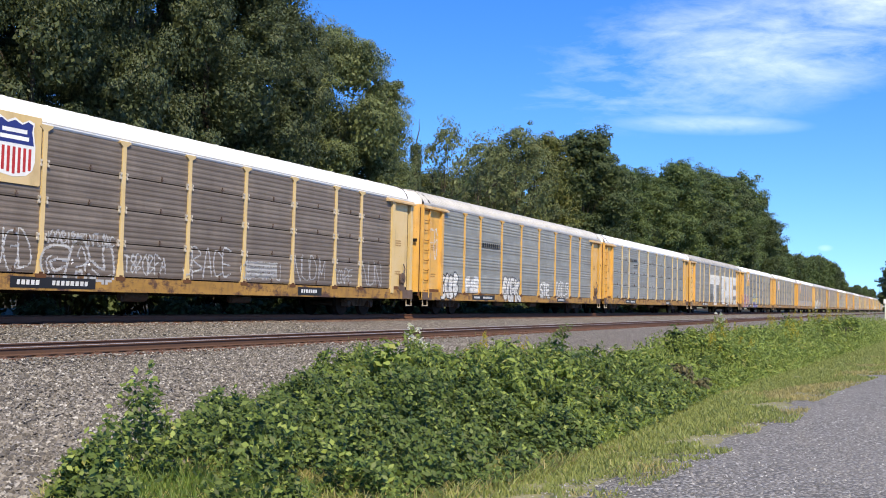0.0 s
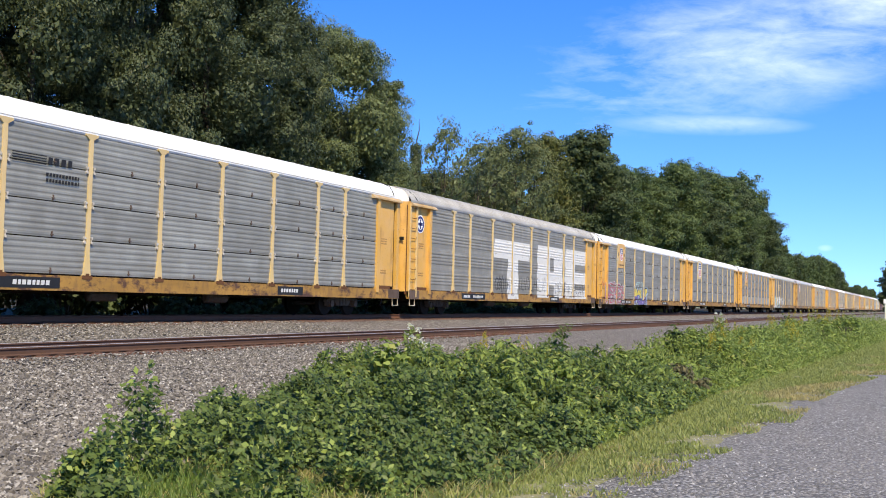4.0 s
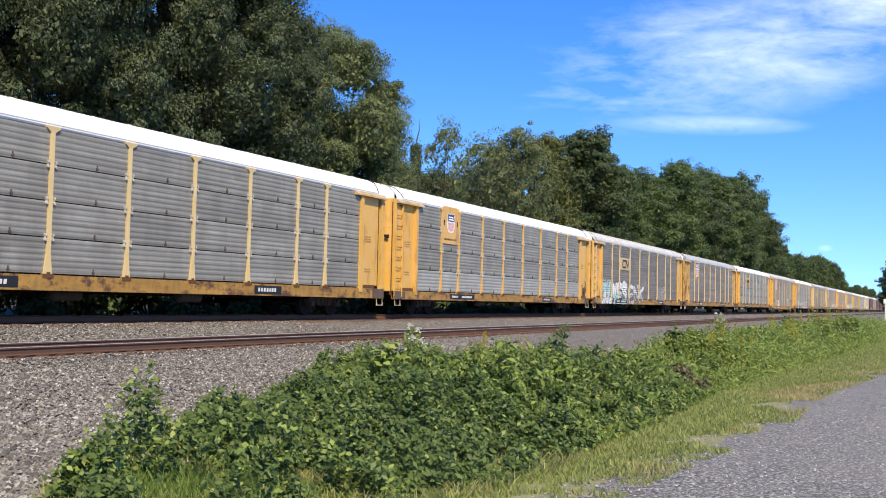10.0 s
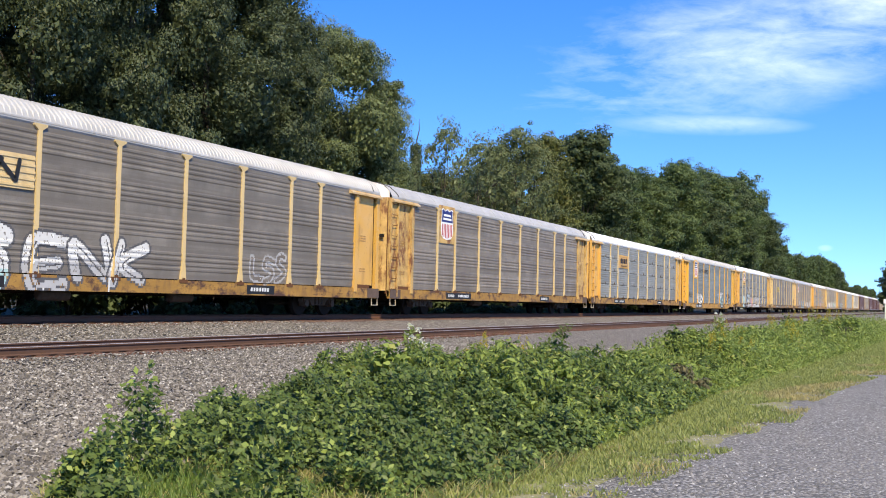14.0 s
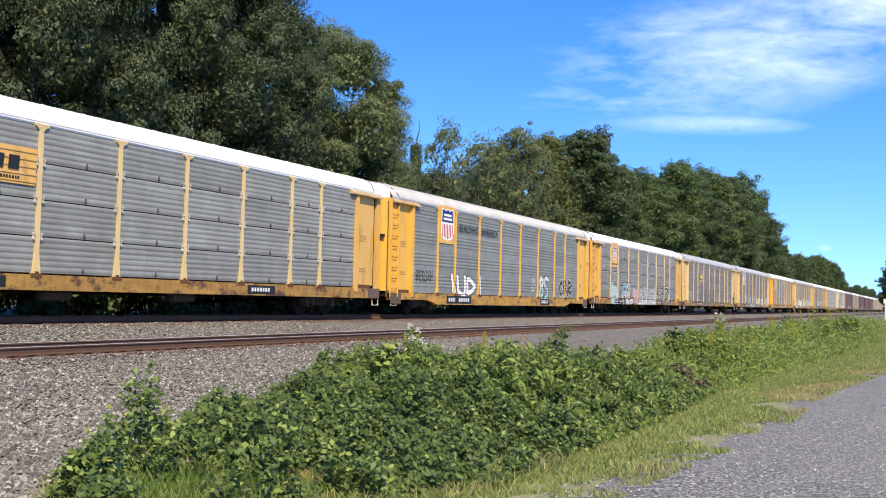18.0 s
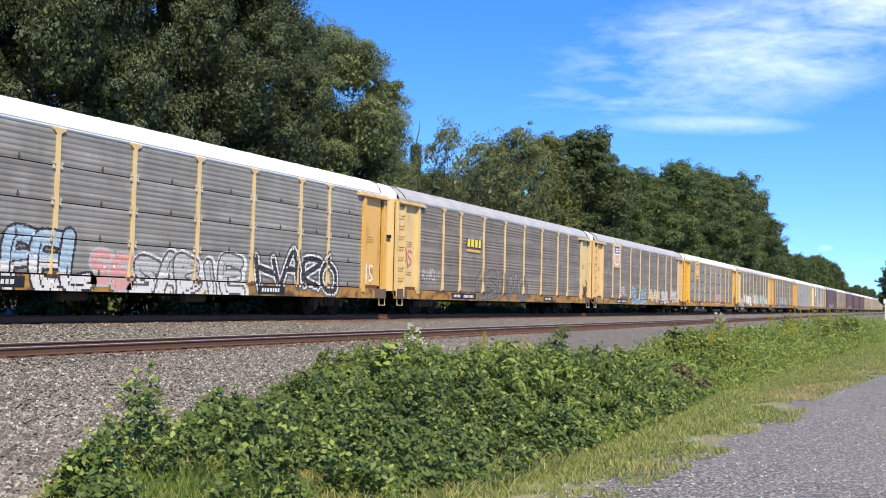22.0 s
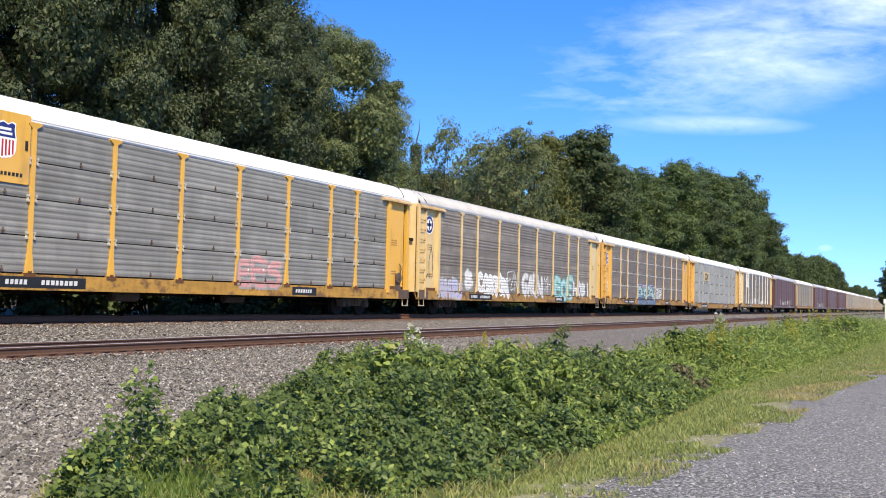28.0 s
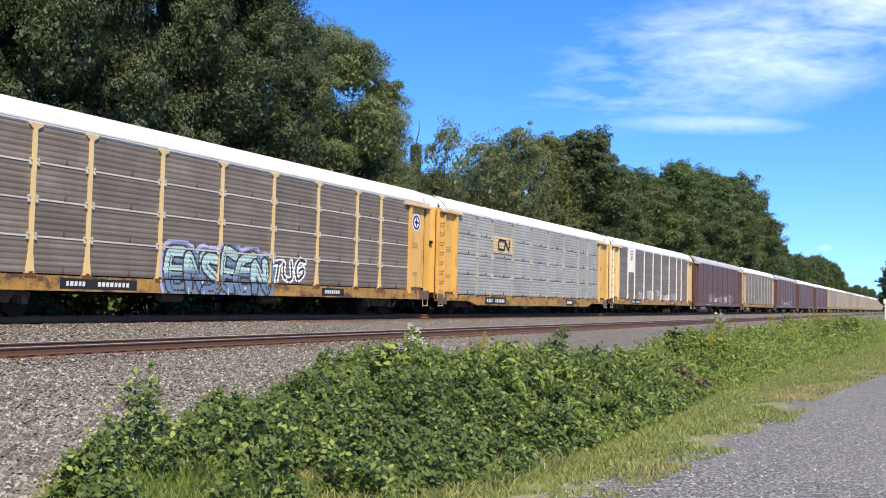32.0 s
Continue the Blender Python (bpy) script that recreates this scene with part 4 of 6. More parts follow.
def autorack(label, panel, trim, roof, ribbed, sill="flat", rows=4, seams=False, logo=None, end=None, cap="cap_white", lower=None, detail=2, post=None, group="autorack wagons of the freight train", end_rust=False, seam_bars=False, brake=False):
    """A covered autorack wagon. Its origin is on the rail heads under its middle."""
    car = tagged(new("autorack_wagon"), label, "rail wagon", group)
    zt, zb = {"flat": (1.12, 0.71), "deep": (0.98, 0.48), "low": (1.06, 0.69)}[sill]
    SIZES[car.name] = zt, zb, rows, 0.016 if seams else 0.0
    trim_m, end_m, post_m = M[trim], M[end or trim], M[post or trim]
    panel_m = M[panel]
    # underframe
    g = Geo()
    if sill == "deep":
        out = [(-HALF, zt), (-HALF, zb + 0.2), (-10.2, zb + 0.2), (-9.2, zb), (9.2, zb), (10.2, zb + 0.2), (HALF, zb + 0.2), (HALF, zt)]
    else:
        out = [(-HALF, zt), (-HALF, zb), (HALF, zb), (HALF, zt)]
    for y0, y1 in ((SIDE - 0.06, SIDE + 0.10), (-SIDE - 0.10, -SIDE + 0.06)):
        n, m = len(g.v), len(out)
        g.v += [(x, y0, z) for x, z in out] + [(x, y1, z) for x, z in out]
        g.f += [tuple(n + i for i in range(m)), tuple(n + i for i in range(2 * m - 1, m - 1, -1))] + [(n + i, n + i + m, n + (i + 1) % m + m, n + (i + 1) % m) for i in range(m)]
        g.k += [0] * (m + 2)
    part("side_sill", g.mesh("side_sill", M["maroon"] if trim == "maroon" else M["sill_fresh" if trim == "yellow_deep" else "sill"]), car, "dirty painted side sill")
    if "center_sill" not in cache:
        cache["center_sill"] = Geo().box(-HALF + 0.3, HALF - 0.3, -0.33, 0.33, 0.62, 0.95, c=0.03).mesh("center_sill", M["black"])
        cache["crossbeam"] = Geo().box(-0.08, 0.08, -1.38, 1.38, 0.72, 0.98, c=0.02).mesh("crossbeam", M["black"])
        cache["air_tank"] = Geo().tube([(-0.55, 0, 0), (-0.5, 0, 0), (0.5, 0, 0), (0.55, 0, 0)], [0.08, 0.17, 0.17, 0.08], 12).mesh("air_tank", M["truck"])
    part("center_sill", cache["center_sill"], car, "black steel centre sill")
    part("deck", Geo().box(-HALF + 0.05, HALF - 0.05, -1.38, 1.38, zt - 0.16, zt - 0.05).mesh("deck", M["black"]), car)
    if detail >= 2:
        for i in range(9):
            part("crossbeam", cache["crossbeam"], car, loc=(-11.2 + i * 2.8, 0, 0))
        for x in (-3.0, 2.2):
            part("air_tank", cache["air_tank"], car, loc=(x, -0.78, 0.6))
    # side panels
    zh = (Z_TOP - zt - 0.05) / rows
    bays = list(zip(BAYS, BAYS[1:]))
    seam = 0.016 if seams else 0.0
    for a, b in bays:
        w = b - a
        for r in range(rows):
            mat = M[lower] if lower and r == 0 else panel_m
            if detail >= 2 or r == 0:
                hh = zh if detail >= 2 else zh * rows
                part("side_panel", panel_mesh(w, hh, mat if detail >= 2 else panel_m, seam if detail >= 2 else 0.0), car, loc=((a + b) / 2, SIDE, zt + 0.03 + r * zh))
    part("far_side", panel_mesh(2 * RACK, Z_TOP - zt - 0.05, panel_m, 0.0), car, loc=(0, -SIDE - 0.04, zt + 0.03)).rotation_euler = (0, 0, math.pi)
    # black sheet behind the panels, added in place of the interior's shade
    part("liner", Geo().box(-RACK, RACK, SIDE + 0.06, SIDE + 0.075, zt, Z_TOP).mesh("liner", M["black"]), car, "black sheet standing in for the shade inside the wagon")
    # posts with their clips
    for i, x in enumerate(POSTS):
        p = part("post", post_mesh(zt - 0.16, Z_TOP + 0.02, post_m, "taper"), car, loc=(x, SIDE, 0))
        if detail >= 2:
            part("foot_bracket", foot_mesh(), p, "dark box for the rust and shadow at the foot of the post", loc=(0, 0, zt - 0.02))
        if seams and detail >= 2:
            for r in range(1, rows):
                for dx in (-0.125, 0.125):
                    part("clip", bolt_mesh(M["clip"]), p, loc=(dx, 0.0, zt + 0.03 + r * zh))
    if seam_bars:
        for a, b in bays:
            for r in range(1, rows):
                part("seam_bar", Geo().box(a + 0.07, b - 0.07, SIDE - 0.03, SIDE + 0.01, zt + 0.005 + r * zh, zt + 0.055 + r * zh, c=0.01).mesh("seam_bar", M["clip"]), car)
    part("roof", roof_mesh(M[roof], ribbed), car, "white painted roof" if roof == "roof_white" else "grey galvanised roof")
    # thin grey strip paints the shadow line under the roof's lip
    if "lip_line" not in cache:
        cache["lip_line"] = Geo().box(-HALF + 0.6, HALF - 0.6, SIDE - 0.045, SIDE - 0.03, 5.125, 5.137).mesh("drip_rail", M["clip"])
        for s in (-1, 1):
            run = [(s * (HALF - 0.62 + 0.58 * t), y - 0.012, z + 0.012) for t, (y, z) in zip((0.0, 0.12, 0.4, 0.75, 1.0), ROOF_LINE[2:7])]
            cache["rim", s] = Geo().tube(run, 0.02, 5).mesh("roof_rim", M["black_paint"])
    part("drip_rail", cache["lip_line"], car, "thin grey strip drawn as the shadow line of the roof's lip")
    for s in (-1, 1):
        part("roof_rim", cache["rim", s], car, "dark rim where the roof meets its end cap")
    # ends
    for s in (-1, 1):
        xo, xi = s * HALF, s * RACK
        lo, hi = min(xo, xi), max(xo, xi)
        g = Geo().box(lo + (0.0 if s > 0 else 0.62), hi - (0.42 if s > 0 else 0.0), SIDE + 0.05, SIDE + 0.09, zt + 0.12, Z_TOP - 0.1)
        g.box(xi - 0.11, xi + 0.11, SIDE - 0.10, SIDE + 0.06, zt - 0.16, Z_TOP - 0.02)
        part("end_panel", g.mesh("end_panel", end_m), car, "flat painted end panel")
        part("far_end_panel", Geo().box(lo, hi, -SIDE - 0.09, -SIDE - 0.02, zt - 0.12, Z_TOP).mesh("far_end_panel", end_m), car)
        if s < 0:
            # corner sheet behind the side ladder
            g = Geo().box(xo, xo + 0.66, SIDE + 0.01, SIDE + 0.12, zt - 0.32, Z_TOP - 0.08)
            part("corner_post", g.mesh("corner_post", end_m), car)
            # thin dark strip painted as the shadow between door and corner
            part("corner_gap", Geo().box(xo - 0.006, xo + 0.012, SIDE + 0.09, SIDE + 0.2, zt - 0.2, Z_TOP - 0.1).mesh("corner_gap", M["rust"]), car, "dark strip drawn as the shadow line at the corner")
            part("ladder", ladder_mesh(trim_m if end_rust is False else end_m), car, "painted steel ladder", loc=(xo + 0.33, SIDE, 0))
        else:
            g = Geo().box(xo - 0.24, xo, SIDE - 0.02, SIDE + 0.12, zt - 0.32, Z_TOP - 0.08, c=0.02)
            part("corner_post", g.mesh("corner_post", end_m), car)
            # black backing gives the opening its shadow by colour
            part("slot", Geo().box(xo - 0.44, xo - 0.2, SIDE + 0.13, SIDE + 0.15, zt - 0.1, Z_TOP - 0.1).mesh("slot", M["black"]), car, "black backing for the shadow line beside the corner post")
            key = ("iron", end_m.name)
            if key not in cache:
                cache[key] = Geo().tube([(0, 0.06, 0.05), (0.16, 0.05, 0.0), (0.18, 0.34, 0.0), (0, 0.36, 0.05)], 0.018, 5).mesh("grab_iron", end_m)
            for i in range(11 if detail >= 2 else 0):
                part("grab_iron", cache[key], car, loc=(xo, SIDE, 1.15 + i * 0.36))
            if brake:
                if "brake" not in cache:
                    g = Geo().disc(0, -0.10, 0.42, 0.24, 0.03, 14).disc(0, -0.14, 0.42, 0.07, 0.12, 8).box(-0.16, 0.16, -0.06, 0.05, 0.0, 0.62, c=0.04).box(-0.30, 0.22, -0.09, 0.04, -0.12, 0.06, c=0.03)
                    g.tube([(0.1, -0.08, 0.55), (0.16, -0.1, 0.85), (0.1, -0.05, 1.05)], 0.03, 5).tube([(-0.12, -0.07, 0.1), (-0.26, -0.1, 0.35)], 0.025, 5)
                    cache["brake"] = g.mesh("brake_gear", M["grime"])
                part("brake_gear", cache["brake"], car, "rusty hand brake gear", loc=(xo - 0.95, SIDE + 0.02, zt + 0.08))
        # solid dark brown strip along the foot of the end panel
        part("foot_gap", Geo().box(min(xi, xo - s * 0.66), max(xi, xo - s * 0.66), SIDE + 0.02, SIDE + 0.05, zt - 0.02, zt + 0.14).mesh("foot_gap", M["rust"]), car, "dark brown strip under the end panel")
        part("buffer_plate", Geo().box(min(xo, xo - s * 0.95), max(xo, xo - s * 0.95), SIDE - 0.068, SIDE - 0.05, zb + 0.02, zt - 0.02).mesh("buffer_plate", M["grime"]), car, "grimy corner of the sill")
        # hood over the end opening
        hx0, hx1 = (xo - s * 0.02), xi - s * 0.55
        g = Geo().sweep([(SIDE - 0.17, Z_TOP - 0.15), (SIDE - 0.17, Z_TOP - 0.09), (SIDE - 0.04, Z_TOP + 0.01), (SIDE + 0.1, Z_TOP - 0.02), (SIDE + 0.1, Z_TOP - 0.15)], min(hx0, hx1), max(hx0, hx1))
        part("hood", g.mesh("hood", M["hood"]), car, "projecting hood over the end panel")
        part("end_door", end_mesh(s, end_m, M[cap]), car, "tall painted end door with a pale top")
        if "hinge" not in cache:
            cache["hinge"] = Geo().box(-0.05, 0.05, -0.05, 0.05, 1.05, 5.1, c=0.01)
        key = ("hinge", end_m.name)
        if key not in cache:
            cache[key] = cache["hinge"].mesh("hinge_post", end_m)
        for y in (-1.45, 1.45):
            part("hinge_post", cache[key], car, loc=(s * (HALF - 0.02), y, 0))
        part("number_slot", Geo().box(xo + s * 0.16, xo + s * 0.185, -1.3, -0.9, 3.35, 3.5).mesh("number_slot", M["black_paint"]), car)
        axle_mesh()
        part("coupler", cache["coupler"], car, "grimy knuckle coupler", loc=(s * (HALF - 0.16), 0, 0)).rotation_euler = (0, 0, 0 if s > 0 else math.pi)
        part("step", cache["step"], car, loc=(xo - s * 0.30, SIDE - 0.02, 0))
        # truck
        bx = s * 9.9
        for y in (-1.0, 1.0):
            part("truck_side_frame", frame_mesh(), car, loc=(bx, y, 0)).rotation_euler = (0, 0, 0 if y < 0 else math.pi)
        part("truck_bolster", cache["bolster"], car, loc=(bx, 0, 0))
        for dx in (-0.9, 0.9):
            ax = part("axle", cache["axle"], car, loc=(bx + dx, 0, 0.457))
            for y in (-0.75, 0.75):
                part("wheel", wheel_mesh(), ax, loc=(0, y, 0)).rotation_euler = (0, 0, 0 if y < 0 else math.pi)
    # black plates and stencils on the sill
    ys = SIDE - 0.066
    part("number_plate", Geo().box(-8.2, -5.3, ys, ys + 0.01, zb + 0.06, zt - 0.06).mesh("number_plate", M["black_paint"]), car, "black plate on the sill")
    bars(car, -8.0, -7.25, zb + 0.10, zt - 0.10, ys - 0.005, M["off_white"], 1, len(label))
    bars(car, -6.85, -5.6, zb + 0.10, zt - 0.10, ys - 0.005, M["off_white"], 1, len(label) + 3)
    part("small_plate", Geo().box(4.7, 6.3, ys, ys + 0.01, zb + 0.05, zt - 0.06).mesh("small_plate", M["black_paint"]), car)
    bars(car, 4.9, 6.0, zb + 0.1, zt - 0.1, ys - 0.005, M["off_white"], 1, 5)
    # stencilled boxes on the end panels
    for s in (-1, 1):
        bars(car, s * 12.55 - 0.25, s * 12.55 + 0.25, 3.0, 3.3, SIDE + 0.044, M["stencil"], 3, 9 + s)
        bars(car, s * 12.55 - 0.25, s * 12.55 + 0.25, 1.75, 1.95, SIDE + 0.044, M["stencil"], 2, 4 + s)
    if logo:
        logo(car)
    return car


# ---- liveries ----
YP = SIDE - 0.04                      # y of painted plates, before the ribs


def plate(car, a, b, z0, z1, mat, ribs=False):
    g = Geo().box(a + 0.08, b - 0.08, YP - 0.01, SIDE + 0.02, z0, z1, c=0.03)
    if ribs:
        for i in range(5):
            z = z0 + (z1 - z0) * (i + 0.5) / 5
            g.box(a + 0.08, b - 0.08, YP - 0.03, YP, z - 0.03, z + 0.03)
    part("logo_plate", g.mesh("logo_plate", M[mat]), car, "painted plate over the side panels")


def shield_logo(size=1.5, trim="yellow", z=4.35, low=3.42, words=False):
    def put(car):
        plate(car, -9.2, -7.3, low, 5.22, trim)
        shield(car, -8.25, z, size, YP - 0.016)
        if words:
            bars(car, -8.95, -7.55, low + 0.14, low + 0.30, YP - 0.016, M["black_paint"], 1, 3)
            for x in (-9.0, -7.5):
                part("latch", Geo().box(x - 0.04, x + 0.04, YP - 0.03, YP, 4.3, 4.55).mesh("latch", M["black_paint"]), car)
    return put


def slogan_logo(car):
    shield_logo(1.55, "yellow_deep")(car)
    text_part(car, "BUILDING", -6.85, 4.10, 0.52, YP, M["black_paint"])
    text_part(car, "AMERICA", -4.1, 4.10, 0.52, YP, M["black_paint"])


def worm_logo(car, mat="yellow_pale"):
    plate(car, -7.3, -4.4, 3.30, 4.20, mat, True)
    g = Geo()
    brush(g, [(-5.55, 4.0), (-6.5, 4.0), (-6.6, 3.75), (-6.5, 3.5), (-5.75, 3.5), (-5.6, 3.95)], 0.13, YP - 0.045, 0)
    brush(g, [(-5.6, 3.95), (-5.1, 3.5), (-5.0, 4.02)], 0.13, YP - 0.045, 0)
    part("emblem", g.mesh("emblem", M["black_paint"]), car, "dark winding emblem")


def bar_logo(car):
    plate(car, -7.3, -4.4, 3.42, 4.38, "yellow", True)
    bars(car, -6.75, -4.95, 3.66, 4.26, YP - 0.045, M["black_paint"], 1, 2)
    bars(car, -6.7, -5.0, 3.52, 3.64, YP - 0.045, M["black_paint"], 1, 22)


def small_bar_logo(car):
    plate(car, -6.55, -4.75, 3.17, 3.30, "yellow")
    bars(car, -6.55, -4.75, 3.25, 4.0, YP - 0.018, M["black_paint"], 1, 4)
    bars(car, -6.50, -4.80, 3.29, 3.96, YP - 0.022, M["spray_yellow"], 1, 4)


def dark_words(car):
    bars(car, -7.0, -4.7, 3.42, 3.82, YP, M["black_paint"], 1, 8)


def horse_logo(car):
    for i in range(4):
        part("stripe", Geo().box(-7.0, -5.9, YP - 0.004, YP, 4.02 + i * 0.07, 4.05 + i * 0.07).mesh("stripe", M["black_paint"]), car)
    bars(car, -5.85, -5.0, 3.98, 4.3, YP - 0.004, M["black_paint"], 1, 3)
    bars(car, -5.9, -4.75, 3.55, 3.85, YP - 0.004, M["black_paint"], 2, 6)


def cross_logo(z=4.35, r=0.42, both=False):
    def put(car):
        roundel(car, -12.7, z - 0.2, r, SIDE + 0.04)
        if both:
            roundel(car, 12.6, z, r * 0.8, SIDE + 0.04)
    return put


def chain(*fs):
    def put(car):
        for f in fs:
            f(car)
    return put


# ---- the wagons in their order ----
def wagon_list():
    W = []

    def tre(car):
        # tall white block letters across five bays
        sp = Spray(car, -4.25, 11.85, 0.8, 4.3, 0.05)
        k = sp.colour("off_white")
        X, Z = sp.xs[None, :] + 0.025, sp.zc[:, None]
        for x0, x1, z0, z1 in ((-4.1, 1.2, 3.05, 4.08), (-2.15, -0.55, 0.85, 3.1), (2.5, 7.05, 0.95, 4.1), (7.55, 11.85, 0.95, 4.15)):
            sp.grid[(X > x0 + 0.05 * np.sin(Z * 5)) & (X < x1 + 0.05 * np.sin(Z * 4)) & (Z > z0) & (Z < z1)] = k
        for x0, x1, z0, z1 in ((4.7, 5.4, 2.6, 3.44), (4.4, 5.45, 0.9, 1.75), (9.4, 12.0, 2.72, 3.22), (9.4, 12.0, 1.55, 1.95)):
            sp.grid[(X > x0) & (X < x1) & (Z > z0) & (Z < z1)] = 0
        sp.worn(0.05, 5)
        sp.done("huge white painted block letters")
        tag_scrawl(car, -3.9, -1.8, 1.3, 2.0, "spray_black", 4, 0.05)
        tag_scrawl(car, -0.4, 4.0, 1.4, 2.1, "spray_black", 14, 0.03)
        tag_scrawl(car, 5.6, 11.6, 1.15, 1.9, "spray_black", 6, 0.03)

    def g0(car):
        shield_logo(1.5, "yellow_pale")(car)
        graffiti(car, "CAJ", -7.1, -4.7, 1.05, 1.95, "steel_dark", "grey_line", 3, 0.42, label="outlined grey spray letters")
        for a, b, s in ((-8.9, -7.5, 5), (-7.0, -4.6, 16), (-4.2, -2.4, 6), (-1.7, 0.8, 7), (1.3, 3.6, 8), (4.4, 6.6, 9), (7.2, 8.6, 10), (9.3, 11.0, 11)):
            tag_scrawl(car, a, b, 1.3 if s != 16 else 2.0, 2.2 if s % 2 else 2.3 if s == 16 else 1.8, "grey_line", s, 0.035)
        for z in (1.35, 1.55, 1.75):
            tag_scrawl(car, 1.5, 3.4, z, z + 0.1, "grey_line", 30 + int(z * 10), 0.06)

    def g1(car):
        dark_words(car)
        graffiti(car, "SOBB", -11.8, -9.9, 0.85, 1.9, "off_white", "spray_black", 21, 0.5, wild=0.06, label="white spray letters with black edges")
        graffiti(car, "FSE", -8.9, -7.4, 1.15, 1.75, "off_white", "grey_line", 22)
        graffiti(car, "GOFK", -4.1, -1.6, 0.8, 1.95, "off_white", "spray_dark", 23, 0.5, wild=0.08)
        graffiti(car, "STE", 1.7, 3.4, 0.9, 1.8, "off_white", "steel_grey", 24)
        graffiti(car, "NOLS", 4.6, 7.0, 1.05, 1.95, "steel_grey", "off_white", 25, 0.25)
        tag_scrawl(car, -13.0, -12.2, 2.7, 4.0, "off_white", 26, 0.05, SIDE - 0.01)

    def g4(car):
        shield_logo(0.95, "yellow", 4.45, 3.42, True)(car)
        graffiti(car, "MEMEA", -12.0, -7.3, 0.72, 2.15, "steel_grey", "spray_crimson", 41, 0.2, label="crimson and pale spray letters", halo="grey_line")
        graffiti(car, "MOLT", -4.3, -0.4, 0.85, 1.95, "spray_yellow", "spray_black", 42, 0.34, wild=0.06, label="yellow spray letters on a blue and violet ground", cloud="spray_sky", second="spray_violet")
        graffiti(car, "FCIR", -3.7, -1.5, 2.1, 2.5, "spray_mint", "steel_grey", 44, 0.2)
        tag_scrawl(car, -13.2, -12.3, 2.0, 2.5, "red", 45, 0.05, SIDE - 0.01)

    def g7(car):
        worm_logo(car)
        graffiti(car, "OUL", -11.8, -9.1, 0.8, 2.15, "spray_mint", "spray_dark", 71, 0.5, wild=0.06, label="mint and white bubble letters", second="off_white", halo="spray_mint")
        graffiti(car, "MES", -9.0, -5.2, 0.7, 2.25, "off_white", "spray_dark", 72, 0.42, wild=0.06, label="white and teal spray letters", second="spray_mint")
        graffiti(car, "ENK", -4.6, -0.2, 0.85, 2.2, "off_white", "spray_dark", 73, 0.3, label="white spray letters with black edges", second="grey_line")
        graffiti(car, "LYS", 5.0, 7.0, 1.15, 2.1, "steel_brown", "grey_line", 74, 0.2)
        tag_scrawl(car, -13.1, -12.3, 2.6, 4.6, "spray_pink", 75, 0.05, SIDE - 0.01)
        tag_scrawl(car, -13.1, -12.4, 1.6, 2.2, "spray_black", 76, 0.06, SIDE - 0.01)

    def g10(car):
        slogan_logo(car)
        graffiti(car, "IUDI", -8.0, -3.5, 0.95, 1.95, "white", "spray_dark", 101, 0.3, label="dripping white spray letters")
        graffiti(car, "8S", 4.6, 6.2, 0.95, 2.4, "off_white", "spray_dark", 102, 0.3, second="spray_mint")
        graffiti(car, "ORR", 8.3, 10.6, 1.15, 2.05, "spray_black", "grey_line", 103, 0.3, label="black tag")
        tag_scrawl(car, -11.4, -9.7, 1.6, 2.0, "spray_black", 104, 0.05)
        tag_scrawl(car, 3.2, 4.0, 1.3, 2.0, "off_white", 105, 0.04)

    def g11(car):
        shield_logo(0.95, "yellow", 4.45, 3.42, True)(car)
        graffiti(car, "EO", -9.0, -7.4, 0.85, 2.0, "spray_mint", "grey_line", 116, 0.5, label="pale mint spray letters")
        graffiti(car, "SE", -2.9, -1.5, 0.95, 1.8, "spray_pink", "grey_line", 111, 0.4)
        graffiti(car, "FEL", -5.9, -3.0, 0.78, 2.2, "spray_sky", "spray_black", 112, 0.42, wild=0.05, label="pale blue block letters with black edges", second="off_white")
        graffiti(car, "SABIE", -1.45, 3.8, 0.72, 1.85, "grey_line", "spray_dark", 113, 0.4, wild=0.08, cloud="off_white", second="off_white")
        graffiti(car, "HARO", 4.6, 10.1, 1.0, 2.3, "spray_black", "off_white", 114, 0.2, halo="spray_dark")
        tag_scrawl(car, 12.1, 12.8, 1.4, 2.05, "white", 115, 0.06, SIDE - 0.01)

    def g12(car):
        small_bar_logo(car)
        graffiti(car, "OSAMO", -5.3, 2.1, 0.85, 2.2, "steel_brown", "spray_dark", 121, 0.3, label="faint black spray letters")
        tag_scrawl(car, -11.3, -9.8, 1.6, 2.1, "grey_line", 122, 0.05)
        tag_scrawl(car, -13.1, -12.3, 2.2, 2.9, "spray_crimson", 123, 0.06, SIDE - 0.01)

    def g13(car):
        shield_logo(1.5, "peach")(car)
        graffiti(car, "BLUE", -3.9, 0.4, 0.85, 1.9, "spray_blue", "spray_mint", 131, 0.26, label="blue and pale spray letters")
        graffiti(car, "8AN", 1.6, 5.0, 1.0, 1.9, "peach", "off_white", 132, 0.25)
        graffiti(car, "SER", 5.6, 8.2, 1.0, 1.85, "grey_line", "off_white", 133, 0.25)
        graffiti(car, "ORK", 9.3, 11.4, 1.05, 1.95, "grey_line", "off_white", 134, 0.25)
        graffiti(car, "EBL", -7.0, -5.4, 1.3, 2.0, "grey_line", "steel_dark", 135, 0.3)

    def g14(car):
        shield_logo(0.95, "yellow_deep", 4.5, 3.42, True)(car)
        graffiti(car, "EES", 1.6, 4.0, 1.0, 1.95, "spray_pink", "steel_light", 141, 0.3, label="faded pink spray letters")

